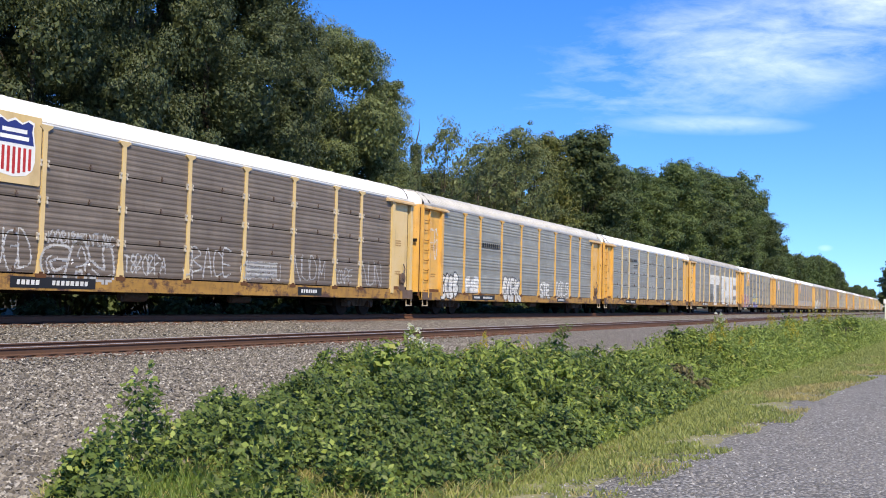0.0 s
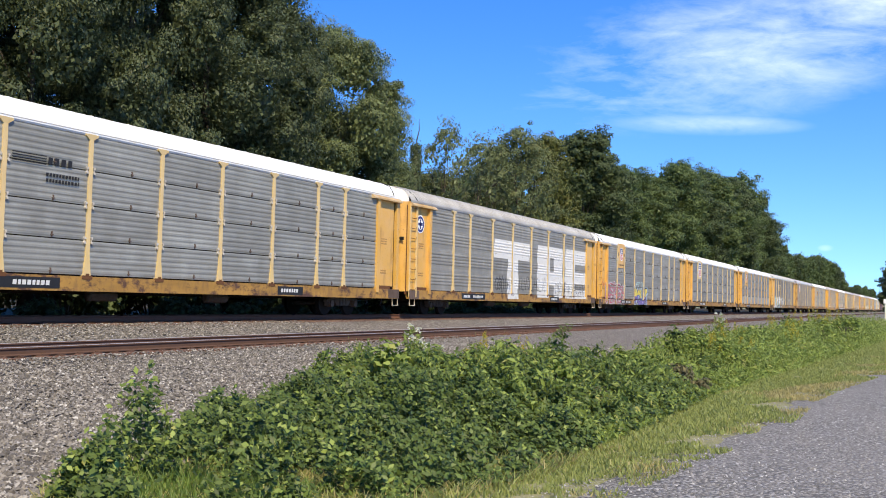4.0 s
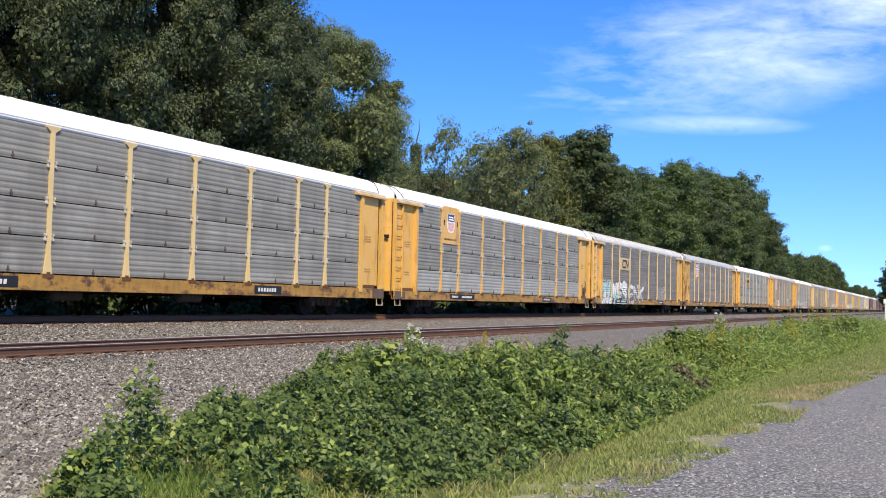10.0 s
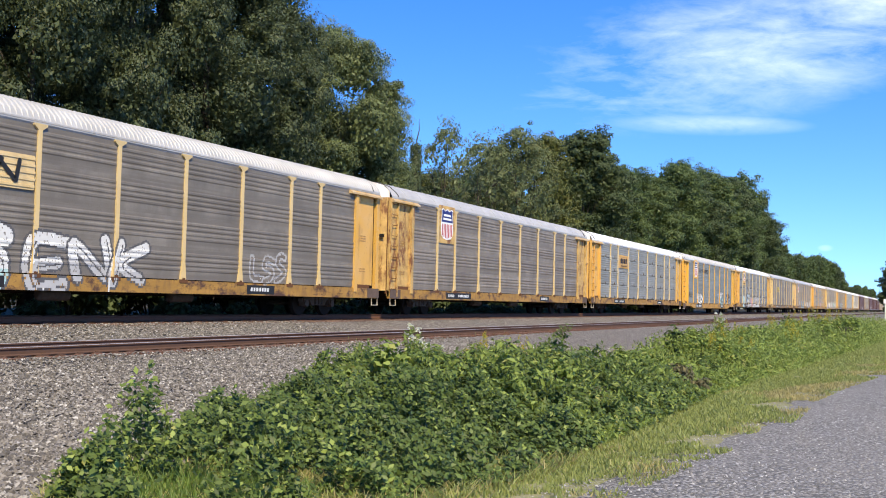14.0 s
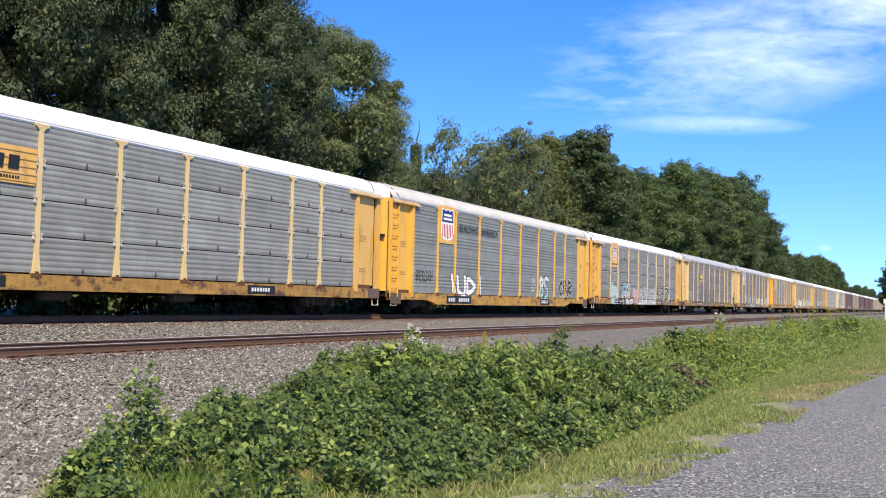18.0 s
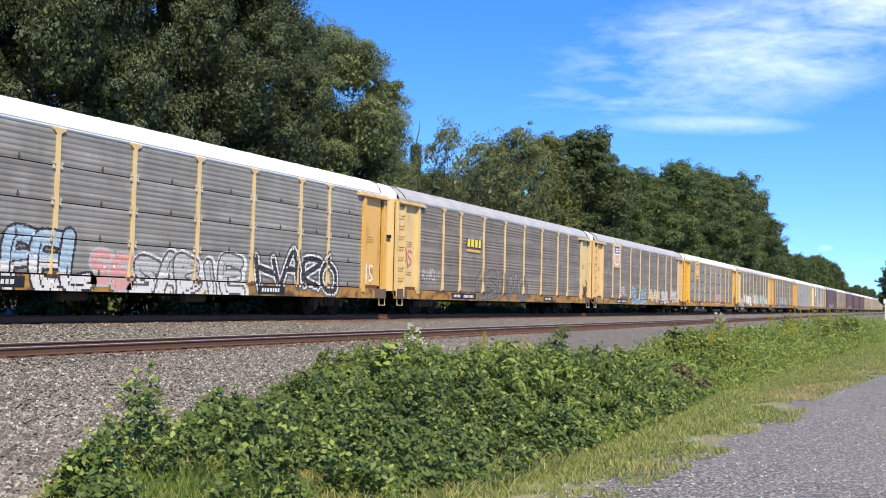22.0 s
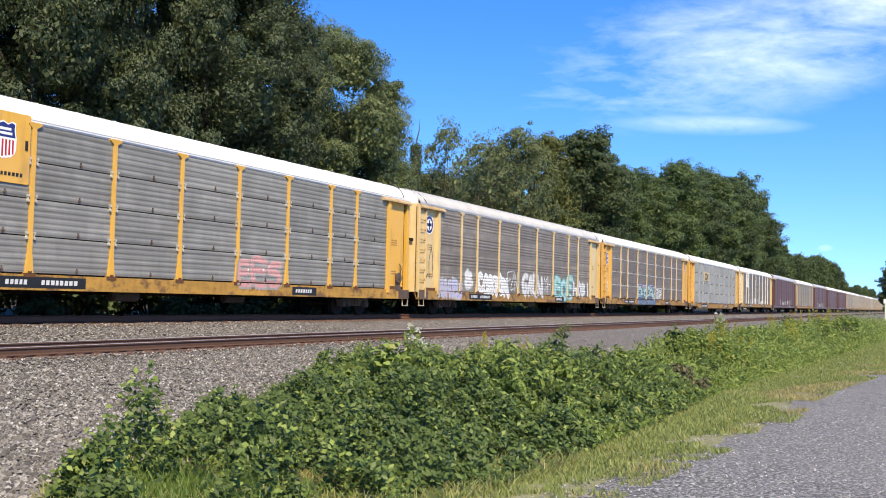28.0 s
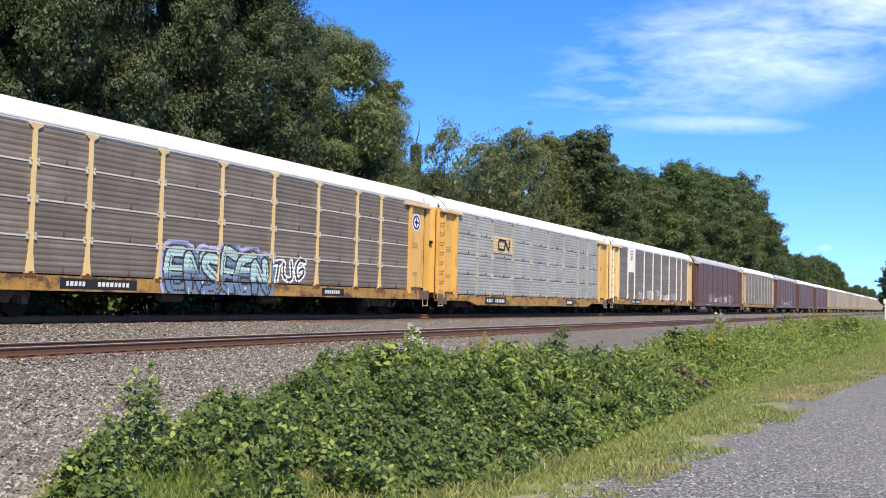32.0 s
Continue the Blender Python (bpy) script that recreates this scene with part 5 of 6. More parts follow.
    def g15(car):
        cross_logo(4.4, 0.45)(car)
        graffiti(car, "MUHUSU", -11.8, -9.2, 0.8, 1.7, "spray_lilac", "grey_line", 151, 0.35, label="faded violet spray letters")
        graffiti(car, "8", -8.8, -7.7, 1.2, 2.1, "off_white", "grey_line", 152, 0.3)
        graffiti(car, "COSTON", -7.1, -3.0, 1.05, 2.05, "off_white", "white", 153, 0.3, label="white bubble letters")
        tag_scrawl(car, -3.1, -1.5, 1.4, 2.3, "off_white", 154, 0.06)
        graffiti(car, "GAUN", -0.85, 2.5, 1.1, 2.3, "off_white", "grey_line", 155, 0.3)
        tag_scrawl(car, 2.7, 3.9, 1.4, 2.2, "off_white", 156, 0.05)
        graffiti(car, "EOE", 4.9, 8.0, 1.0, 2.2, "spray_mint", "spray_teal", 157, 0.3)
        graffiti(car, "HOBI", 8.2, 11.8, 1.2, 2.05, "off_white", "grey_line", 158, 0.25)
        tag_scrawl(car, -13.2, -12.2, 1.8, 3.2, "spray_black", 159, 0.03, SIDE - 0.01)

    def g16(car):
        cross_logo(4.2, 0.48, True)(car)
        graffiti(car, "ENSEEN", -4.0, 1.2, 0.75, 2.05, "spray_mint", "spray_black", 161, 0.36, label="steel-blue and pale spray letters", cloud="spray_blue", second="spray_blue", halo="spray_lilac")
        graffiti(car, "TUG", 1.4, 3.5, 1.25, 2.05, "spray_black", "white", 162, 0.16)
        tag_scrawl(car, -13.2, -12.2, 1.6, 2.4, "white", 163, 0.06, SIDE - 0.01)

    def pale_foot(seed, mat="off_white", a=-6.0, b=8.0):
        def put(car):
            for i in range(5):
                x = a + (b - a) * i / 5
                tag_scrawl(car, x, x + (b - a) * (0.13 + 0.012 * ((seed + i * 3) % 4)), 1.15, 1.55 + 0.12 * ((seed + i) % 4), mat if i % 2 else "grey_line", seed + i, 0.07)
        return put

    up_small = shield_logo(0.95, "yellow", 4.45, 3.42, True)
    W.append(dict(label="dark weathered autorack wagon with a white roof and striped shield plate", panel="steel_dark", trim="yellow_pale", roof="roof_white", ribbed=False, seams=True, logo=g0))
    W.append(dict(label="blue-grey autorack wagon with a ribbed grey roof and white graffiti", panel="steel_blue", trim="yellow", roof="roof_grey", ribbed=True, sill="low", logo=g1))
    W.append(dict(label="clean grey autorack wagon with a white roof and dark emblem", panel="steel_blue", trim="yellow", roof="roof_white", ribbed=False, seams=True, post="yellow_pale", logo=horse_logo))
    W.append(dict(label="brown-grey autorack wagon with huge white block letters sprayed on it", panel="steel_grey", trim="yellow_pale", end="yellow", roof="roof_dull", ribbed=True, logo=chain(cross_logo(), tre)))
    W.append(dict(label="grey autorack wagon with crimson and violet graffiti under a white roof", panel="steel_grey", trim="yellow", roof="roof_white", ribbed=False, seams=True, sill="low", post="yellow_pale", logo=g4))
    W.append(dict(label="grey autorack wagon with a large striped shield and white roof", panel="steel_grey", trim="yellow", roof="roof_white", ribbed=False, seams=True, logo=shield_logo(1.5, "yellow_pale"), post="yellow_pale"))
    W.append(dict(label="two-toned grey autorack wagon with a shield plate and pale lower panels", panel="steel_grey", trim="yellow", roof="roof_white", ribbed=False, seams=True, lower="steel_light", sill="low", post="yellow", logo=up_small))
    W.append(dict(label="brown-grey autorack wagon with mint and white graffiti", panel="steel_mid", trim="yellow_pale", roof="roof_grey", ribbed=True, logo=g7, end="yellow"))
    W.append(dict(label="brown-grey autorack wagon with rusty end panels and a shield plate", panel="steel_brown", trim="yellow_pale", roof="roof_grey", ribbed=False, logo=shield_logo(1.5, "rusty_yellow"), end="rusty_yellow", end_rust=True))
    W.append(dict(label="clean grey autorack wagon with a yellow name plate and white roof", panel="steel_blue", trim="yellow", roof="roof_white", ribbed=False, seams=True, post="yellow_pale", logo=bar_logo))
    W.append(dict(label="grey autorack wagon with bright yellow ends, shield and slogan", panel="steel_slate", trim="yellow_deep", roof="roof_grey", ribbed=True, sill="deep", logo=g10))
    W.append(dict(label="grey autorack wagon with pale graffiti along its foot", panel="steel_grey", trim="yellow", roof="roof_white", ribbed=False, seams=True, post="yellow_pale", logo=g11))
    W.append(dict(label="grey-brown autorack wagon with faint black graffiti", panel="steel_brown", trim="yellow_pale", roof="roof_grey", ribbed=False, logo=g12))
    W.append(dict(label="brown-grey autorack wagon with faded peach ends and a shield", panel="steel_brown", trim="peach", roof="roof_grey", ribbed=False, logo=g13, post="peach"))
    W.append(dict(label="clean grey autorack wagon with fresh yellow trim and a shield", panel="steel_grey", trim="yellow_deep", roof="roof_white", ribbed=False, seams=True, logo=g14))
    W.append(dict(label="brown-grey autorack wagon with a round emblem and white graffiti", panel="steel_brown", trim="yellow_pale", roof="roof_grey", ribbed=True, logo=g15))
    W.append(dict(label="dark brown autorack wagon with steel-blue graffiti and a pale roof", panel="steel_dark", trim="yellow", roof="roof_cream", ribbed=True, seams=True, seam_bars=True, logo=g16, post="yellow_pale"))
    W.append(dict(label="pale blue-grey autorack wagon with a yellow emblem plate", panel="steel_light", trim="yellow", roof="roof_white", ribbed=False, seams=True, sill="deep", logo=worm_logo, post="steel_light"))
    W.append(dict(label="brown autorack wagon with cream posts and a white roof", panel="steel_dark", trim="cream", roof="roof_white", ribbed=False, logo=chain(shield_logo(0.9, "cream", 4.5, 3.2), pale_foot(181)), end="yellow_pale", post="cream"))
    W.append(dict(label="maroon autorack wagon with a grey roof", panel="maroon", trim="maroon", roof="roof_grey", ribbed=False, logo=pale_foot(191), cap="maroon"))
    W.append(dict(label="brown autorack wagon with yellow posts and a white roof", panel="steel_mid", trim="tan", roof="roof_white", ribbed=False, logo=pale_foot(201, "spray_blue", -3, 3)))
    W.append(dict(label="maroon autorack wagon with a grey roof", panel="maroon", trim="maroon", roof="roof_grey", ribbed=False, logo=pale_foot(211), cap="maroon"))
    W.append(dict(label="maroon autorack wagon with a white roof", panel="maroon", trim="maroon", roof="roof_white", ribbed=False, cap="maroon"))
    W.append(dict(label="maroon autorack wagon with a white roof", panel="maroon", trim="maroon", roof="roof_white", ribbed=False, cap="maroon"))
    kinds = [("brown-grey autorack wagon with a white roof", "steel_brown", "roof_white"), ("grey autorack wagon with a white roof", "steel_grey", "roof_white"),
             ("brown-grey autorack wagon with a grey roof", "steel_brown", "roof_grey")]
    for i in range(24, 35):
        lab, pan, rf = kinds[(i * 7) % 3]
        W.append(dict(label=lab, panel=pan, trim="tan", roof=rf, ribbed=False))
    return W


WAGONS = []
for i, spec in enumerate(wagon_list()):
    WAGONS.append(autorack(detail=2 if i < 21 else 1, brake=i in (0, 1, 6, 12, 14), **spec))


# ---- plants ----
def unit(rng, n):
    v = rng.normal(size=(n, 3))
    return v / np.linalg.norm(v, axis=1, keepdims=True)


def leaf_quads(rng, centres, normals, size, lo=0.6, hi=1.3, slim=0.55):
    """Pointed leaves (four corners, kinked) at the centres, lying roughly across the normals."""
    n = len(centres)
    t = np.cross(normals, unit(rng, n))
    t /= np.linalg.norm(t, axis=1, keepdims=True) + 1e-9
    b = np.cross(normals, t)
    s = (size * rng.uniform(lo, hi, n))[:, None]
    v = np.empty((n, 4, 3))
    v[:, 0] = centres - t * s
    v[:, 1] = centres + b * s * slim + normals * s * 0.12
    v[:, 2] = centres + t * s
    v[:, 3] = centres - b * s * slim + normals * s * 0.12
    return v.reshape(-1, 3)


def tree(seed, h, r, leaves, leaf_size, mat, label, sparse=0.0, low=0.22, every=1, inner=0.4):
    """A broadleaf tree: tapered trunk, forking limbs, a crown of leaf clumps gathered in uneven lobes."""
    rng = np.random.default_rng(seed)
    rnd = random.Random(seed)
    top = tagged(new("tree"), label, "tree", "trees behind the railway")
    lean = Vector((rnd.uniform(-0.05, 0.05), rnd.uniform(-0.05, 0.05), 1))
    trunk = [lean * (h * 0.7 * i / 6) + Vector((rnd.uniform(-0.15, 0.15), rnd.uniform(-0.15, 0.15), 0)) * (i > 0) for i in range(7)]
    tr = h * 0.017
    part("trunk", Geo().tube(trunk, [tr * (1.3 if i == 0 else 1) * (1 - 0.12 * i) for i in range(7)], 8).mesh("trunk", M["bark"], True), top, "grey-brown trunk")
    lobes = []
    n = 18
    for i in range(n):
        a = i * 2.4 + rnd.uniform(-0.4, 0.4)
        f = low + (0.97 - low) * (i + 0.5) / n
        u = (f - low) / (1 - low)
        rad = r * math.sqrt(max(0.05, 1 - 0.85 * (2 * u - 0.85) ** 2)) * rnd.uniform(0.62, 1.0)
        c = Vector((math.cos(a) * rad * 0.72, math.sin(a) * rad * 0.72, h * f))
        lobes.append((c, r * rnd.uniform(0.30, 0.48)))
        if i % every:
            continue
        base = trunk[min(6, max(1, int(f * 7) - 1))]
        mid = base.lerp(c, 0.5) + Vector((rnd.uniform(-0.4, 0.4), rnd.uniform(-0.4, 0.4), rnd.uniform(0.0, 0.6)))
        g = Geo().tube([base, mid, c], [tr * 0.2, tr * 0.12, tr * 0.05], 5)
        for _ in range(3):
            e = c + Vector(unit(rng, 1)[0]) * lobes[-1][1] * 0.9
            g.tube([mid.lerp(c, 0.6), c.lerp(e, 0.5) + Vector((0, 0, 0.2)), e], [tr * 0.14, tr * 0.09, 0.012], 4)
        part("limb", g.mesh("limb", M["bark"], True), top)
    lobes.append((Vector((lean.x * h, lean.y * h, h * 0.93)), r * 0.34))
    per = leaves // len(lobes)
    cs, ns = [], []
    for c, lr in lobes:
        k = 26
        d = unit(rng, k)
        d[:, 2] = np.where(d[:, 2] < -0.35, -d[:, 2], d[:, 2])
        clumps = np.array(c) + d * lr * rng.uniform(0.55, 1.12, k)[:, None] * np.array([1.1, 1.1, 0.85])
        size = lr * rng.uniform(0.14, 0.36, k)
        keep = rng.uniform(size=k) > sparse
        pick = rng.integers(0, k, per)
        pick = pick[keep[pick]]
        o = unit(rng, len(pick)) * rng.uniform(0.2, 1.0, len(pick))[:, None] ** 0.6
        p = clumps[pick] + o * size[pick][:, None] * np.array([1.25, 1.25, 0.75])
        cs.append(p)
        m = o + 0.9 * d[pick] + np.array([0, 0, 0.5]) + 0.8 * unit(rng, len(pick))
        ns.append(m / np.linalg.norm(m, axis=1, keepdims=True))
    v = leaf_quads(rng, np.concatenate(cs), np.concatenate(ns), leaf_size)
    # the shaded mass of leaves and twigs inside
    k = int(leaves * inner)
    pick = rng.integers(0, len(lobes), k)
    lc, lr = np.array([tuple(c) for c, _ in lobes])[pick], np.array([q for _, q in lobes])[pick]
    o = unit(rng, k) * (rng.uniform(0, 1, k) ** 0.4 * lr * 0.70)[:, None]
    v = np.concatenate([v, leaf_quads(rng, lc + o, unit(rng, k), leaf_size * 1.7, 0.6, 1.4, 0.6)])
    part("crown", quads_mesh("crown", v, mat), top, "crown of many small green leaves")
    return top


def wood():
    near = [tree(11, 21, 6.2, 70000, 0.082, M["oak"], "tall dark green oak at the edge of the wood", every=3),
            tree(12, 19, 6.6, 70000, 0.082, M["oak"], "broad dark green tree at the edge of the wood", every=3),
            tree(13, 18, 5.8, 70000, 0.085, M["sunlit_leaf"], "green tree with a few yellowing leaves", every=2)]
    mid = [tree(21, 15, 4.8, 13000, 0.12, M["ash"], "thin-crowned green tree with bare twigs", 0.45, inner=0.05),
           tree(22, 17, 5.5, 24000, 0.11, M["ash"], "light green tree behind the railway", 0.2, inner=0.12),
           tree(23, 19, 6.0, 32000, 0.13, M["maple"], "full dark green tree behind the railway", every=2),
           tree(24, 19, 6.0, 32000, 0.13, M["beech"], "full green tree behind the railway", every=2),
           tree(25, 17, 5.0, 22000, 0.12, M["sumac"], "yellow-green tree behind the railway", 0.1, every=2)]
    far = [tree(31, 20, 6.5, 8000, 0.27, M["beech"], "distant green tree in the wood", every=4),
           tree(32, 18, 6.0, 8000, 0.27, M["maple"], "distant dark tree in the wood", every=4)]
    rng = random.Random(5)
    # x, y, height, crown radius, model
    spots = [(51.7, 32.0, 17.4, 4.5, "near2"), (49.0, 34.5, 17.4, 4.0, "near1"), (57.9, 33.5, 15.2, 2.9, "near2"), (55.5, 34.5, 13.0, 4.2, "near2"), (43.6, 33, 20.0, 5.0, "near1"),
             (39.2, 32, 21, 5.6, "near0"), (33.5, 32, 21.5, 4.8, "near1"), (28.0, 31.5, 21, 4.8, "near0"), (22.0, 32, 22, 4.8, "near1"), (15.5, 31.5, 21, 4.8, "near0"),
             (46, 40, 18, 4.6, "mid2"), (39, 40, 20, 4.8, "mid2"), (31, 39, 22, 4.8, "mid2"), (24, 40, 22, 4.8, "mid3"), (53.5, 38, 12.5, 4.0, "mid3"), (60, 39, 10.5, 3.2, "mid3"),
             (67.6, 33, 14.5, 3.0, "mid0"), (72.5, 36, 11.5, 4.0, "mid4"), (80.5, 36, 15.4, 4.2, "mid0"), (85.2, 34, 17.0, 4.6, "mid1"), (91, 38, 16.4, 4.6, "mid1"), (100.0, 37, 18.9, 4.8, "mid4"),
             (105.9, 34, 19.9, 6.0, "mid2"), (112.5, 35, 19.0, 4.8, "mid2"), (123.9, 36, 18.8, 5.4, "mid3"), (137, 36, 19.3, 6.0, "mid3"), (152.4, 35, 22.6, 6.6, "mid3"), (169, 36, 23.0, 7.2, "mid2"),
             (186, 36, 25.2, 8.2, "mid3"), (205, 37, 26.6, 8.2, "mid2"), (222, 38, 28.6, 8.6, "mid3"), (240, 37, 26.4, 8.0, "mid2"), (256, 38, 23.5, 7.0, "mid3"), (270, 38, 20.5, 6.0, "mid2"),
             (76, 39, 12.0, 5.0, "mid2"), (88, 41, 13.0, 5.6, "mid3"), (96, 42, 15, 5.6, "mid2"), (118, 41, 16, 6.0, "mid2"), (131, 41, 16.5, 6.0, "mid2"), (146, 42, 18, 6.4, "mid2"), (178, 43, 21, 7.0, "mid2")]
    x = 286.0
    while x < 760:
        hgt = float(np.interp(x, (270, 300, 330, 385, 425, 470, 500, 560, 600, 720), (20.5, 17.0, 17.0, 20.5, 20.5, 18.0, 13.5, 12.0, 14.5, 15.0)))
        spots.append((x, 37 + rng.uniform(-1.5, 1.5), hgt * rng.uniform(0.92, 1.04), hgt * rng.uniform(0.17, 0.24), "far%d" % rng.randint(0, 1)))
        x += rng.uniform(6.0, 8.0) * (1 if x < 480 else 1.8)
    pool = {"near": near, "mid": mid, "far": far}
    base = {"near": ((21, 6.2), (19, 6.6), (18, 5.8)), "mid": ((15, 4.8), (17, 5.5), (19, 6.0), (19, 6.0), (17, 5.0)), "far": ((20, 6.5), (18, 6.0))}
    used = set()
    for x, y, hgt, rad, k in spots:
        kind, i = k[:-1], int(k[-1])
        src = pool[kind][i]
        bh, br = base[kind][i]
        m = pose(x, y, ground_z(x, y) - 0.1, 0, 0, rng.uniform(0, 360))
        t = src if k not in used else copy_thing(src, m)
        used.add(k)
        t.matrix_basis = m
        w = rad / br / 1.02
        t.scale = (w, w, hgt / bh)


wood()


def shrub(seed, h, r, count, size, mat, name, label, category, group=""):
    rng = np.random.default_rng(seed)
    rnd = random.Random(seed)
    top = tagged(new(name), label, category, group)
    g = Geo()
    cs, ns = [], []
    for i in range(11):
        a = rnd.uniform(0, 6.28)
        e = Vector((math.cos(a) * r * rnd.uniform(0.2, 0.9), math.sin(a) * r * rnd.uniform(0.2, 0.9), h * rnd.uniform(0.35, 0.92)))
        g.tube([(0, 0, 0), e * 0.5 + Vector((0, 0, 0.15 * h)), e], [0.035, 0.025, 0.01], 4)
        d = unit(rng, count // 11)
        cs.append(np.array(e) + d * rng.uniform(0.2, 1, (count // 11, 1)) * np.array([r * 0.45, r * 0.45, h * 0.24]))
        ns.append(d)
    c, n = np.concatenate(cs), np.concatenate(ns) + np.array([0, 0, 0.6]) + 0.6 * unit(rng, (count // 11) * 11)
    c[:, 2] = np.abs(c[:, 2])
    n /= np.linalg.norm(n, axis=1, keepdims=True)
    part("stalk", g.mesh("stalk", M["bark"]), top)["kind"] = "stuff"
    part("foliage", quads_mesh("foliage", leaf_quads(rng, c, n, size), mat), top)
    return top


WEED_H = ((2.3, 4.3, 5.4, 6.1, 6.7, 7.6, 9.0, 9.8, 10.6, 13, 14.8, 17, 20.2, 22.3, 23.8, 25.4, 27.6, 31, 40, 47, 72, 210),
          (0.28, 0.42, 0.85, 1.1, 0.85, 0.66, 0.62, 0.62, 0.78, 0.82, 0.8, 0.66, 0.46, 0.34, 0.56, 0.80, 0.88, 0.90, 0.90, 0.95, 1.05, 1.4))


def weed_back(x):
    return float(np.interp(x, (2.2, 5.3, 6.2, 7.2, 9.2, 12.2, 16.4, 25, 44.7, 202), (2.9, 5.4, 6.15, 6.7, 7.24, 7.86, 6.9, 6.9, 6.3, 2.5)))


def weed_top(x, y):
    """Height of the thicket over the ground, falling off at its edges, with humps."""
    a, b = weed_edge(x), weed_back(x)
    if y < a - 0.3 or y > b + 0.3 or x < 2:
        return 0.0
    f = min(1.0, max(0.0, (y - a + 0.3) / 1.3)) ** 0.6 * min(1.0, max(0.0, (b + 0.3 - y) / 0.9)) ** 0.5
    return float(np.interp(x, *WEED_H)) * f * (0.85 + 0.5 * noise.noise((x * 0.9, y * 0.9, 2)) + 0.6 * noise.noise((x * 2.6, y * 2.6, 7)))


def undergrowth():
    rng = random.Random(8)
    src = [shrub(41, 4.0, 2.6, 5200, 0.15, M["oak"], "shrub", "green shrub at the foot of the wood", "shrub", "shrubs along the wood"),
           shrub(42, 3.4, 2.4, 5200, 0.15, M["maple"], "shrub", "dark green shrub at the foot of the wood", "shrub", "shrubs along the wood")]
    low = shrub(43, 0.95, 1.1, 1300, 0.09, M["maple"], "weed_clump", "low green weeds beyond the far track", "weeds", "weeds beyond the far track")
    first = [True, True]
    x = 10.0
    while x < 130:
        i = rng.randint(0, 1)
        y = 29.2 + rng.uniform(-0.8, 1.2)
        m = pose(x, y, ground_z(x, y) - 0.05, 0, 0, rng.uniform(0, 360))
        t = src[i] if first[i] else copy_thing(src[i], m)
        t.matrix_basis = m
        first[i] = False
        s = rng.uniform(0.8, 1.35)
        t.scale = (s, s, s * rng.uniform(0.9, 1.25))
        x += rng.uniform(2.2, 3.6)
    tall = [shrub(44, 1.25, 0.5, 900, 0.06, M["weed"], "tall_weed", "tall yellow-green weed at the verge", "weed", "tall weeds along the verge"),
            shrub(45, 1.15, 0.6, 1000, 0.06, M["bramble"], "tall_weed", "dark green bushy weed at the verge", "weed", "tall weeds along the verge")]
    seen = set()
    for i in range(44):
        x = 11.5 + 48 * (i / 44) ** 1.4 + rng.uniform(-0.3, 0.3)
        a, b = weed_edge(x) + 0.5, weed_back(x) - 0.3
        y = a + (b - a) * rng.random()
        k = 0 if rng.random() < 0.65 else 1
        m = pose(x, y, ground_z(x, y), 0, 0, rng.uniform(0, 360))
        t = tall[k] if k not in seen else copy_thing(tall[k], m)
        t.matrix_basis = m
        seen.add(k)
        s = float(np.interp(x, *WEED_H)) * rng.uniform(0.75, 1.15)
        t.scale = (s * 1.1, s * 1.1, s)
    for x, y in ((47.0, 30.4), (44.6, 31.0), (50.0, 31.2), (39.5, 31.4), (33.0, 31.3)):
        copy_thing(src[0], pose(x, y, ground_z(x, y) - 0.05, 0, 0, rng.uniform(0, 360)))
    x = 8.0
    while x < 120:
        i = rng.randint(0, 1)
        y = 34.5 + rng.uniform(-1.0, 1.5)
        t = copy_thing(src[i], pose(x, y, ground_z(x, y) - 0.05, 0, 0, rng.uniform(0, 360)))
        s = rng.uniform(1.1, 1.6)
        t.scale = (s, s, s)
        x += rng.uniform(3.0, 4.2)
    x, one = 2.0, True
    while x < 90:
        y = 25.9 + rng.uniform(-0.4, 0.6)
        m = pose(x, y, ground_z(x, y), 0, 0, rng.uniform(0, 360))
        t = low if one else copy_thing(low, m)
        t.matrix_basis, one = m, False
        s = rng.uniform(0.6, 1.2)
        t.scale = (s, s, s)
        x += rng.uniform(1.4, 4.0)


undergrowth()

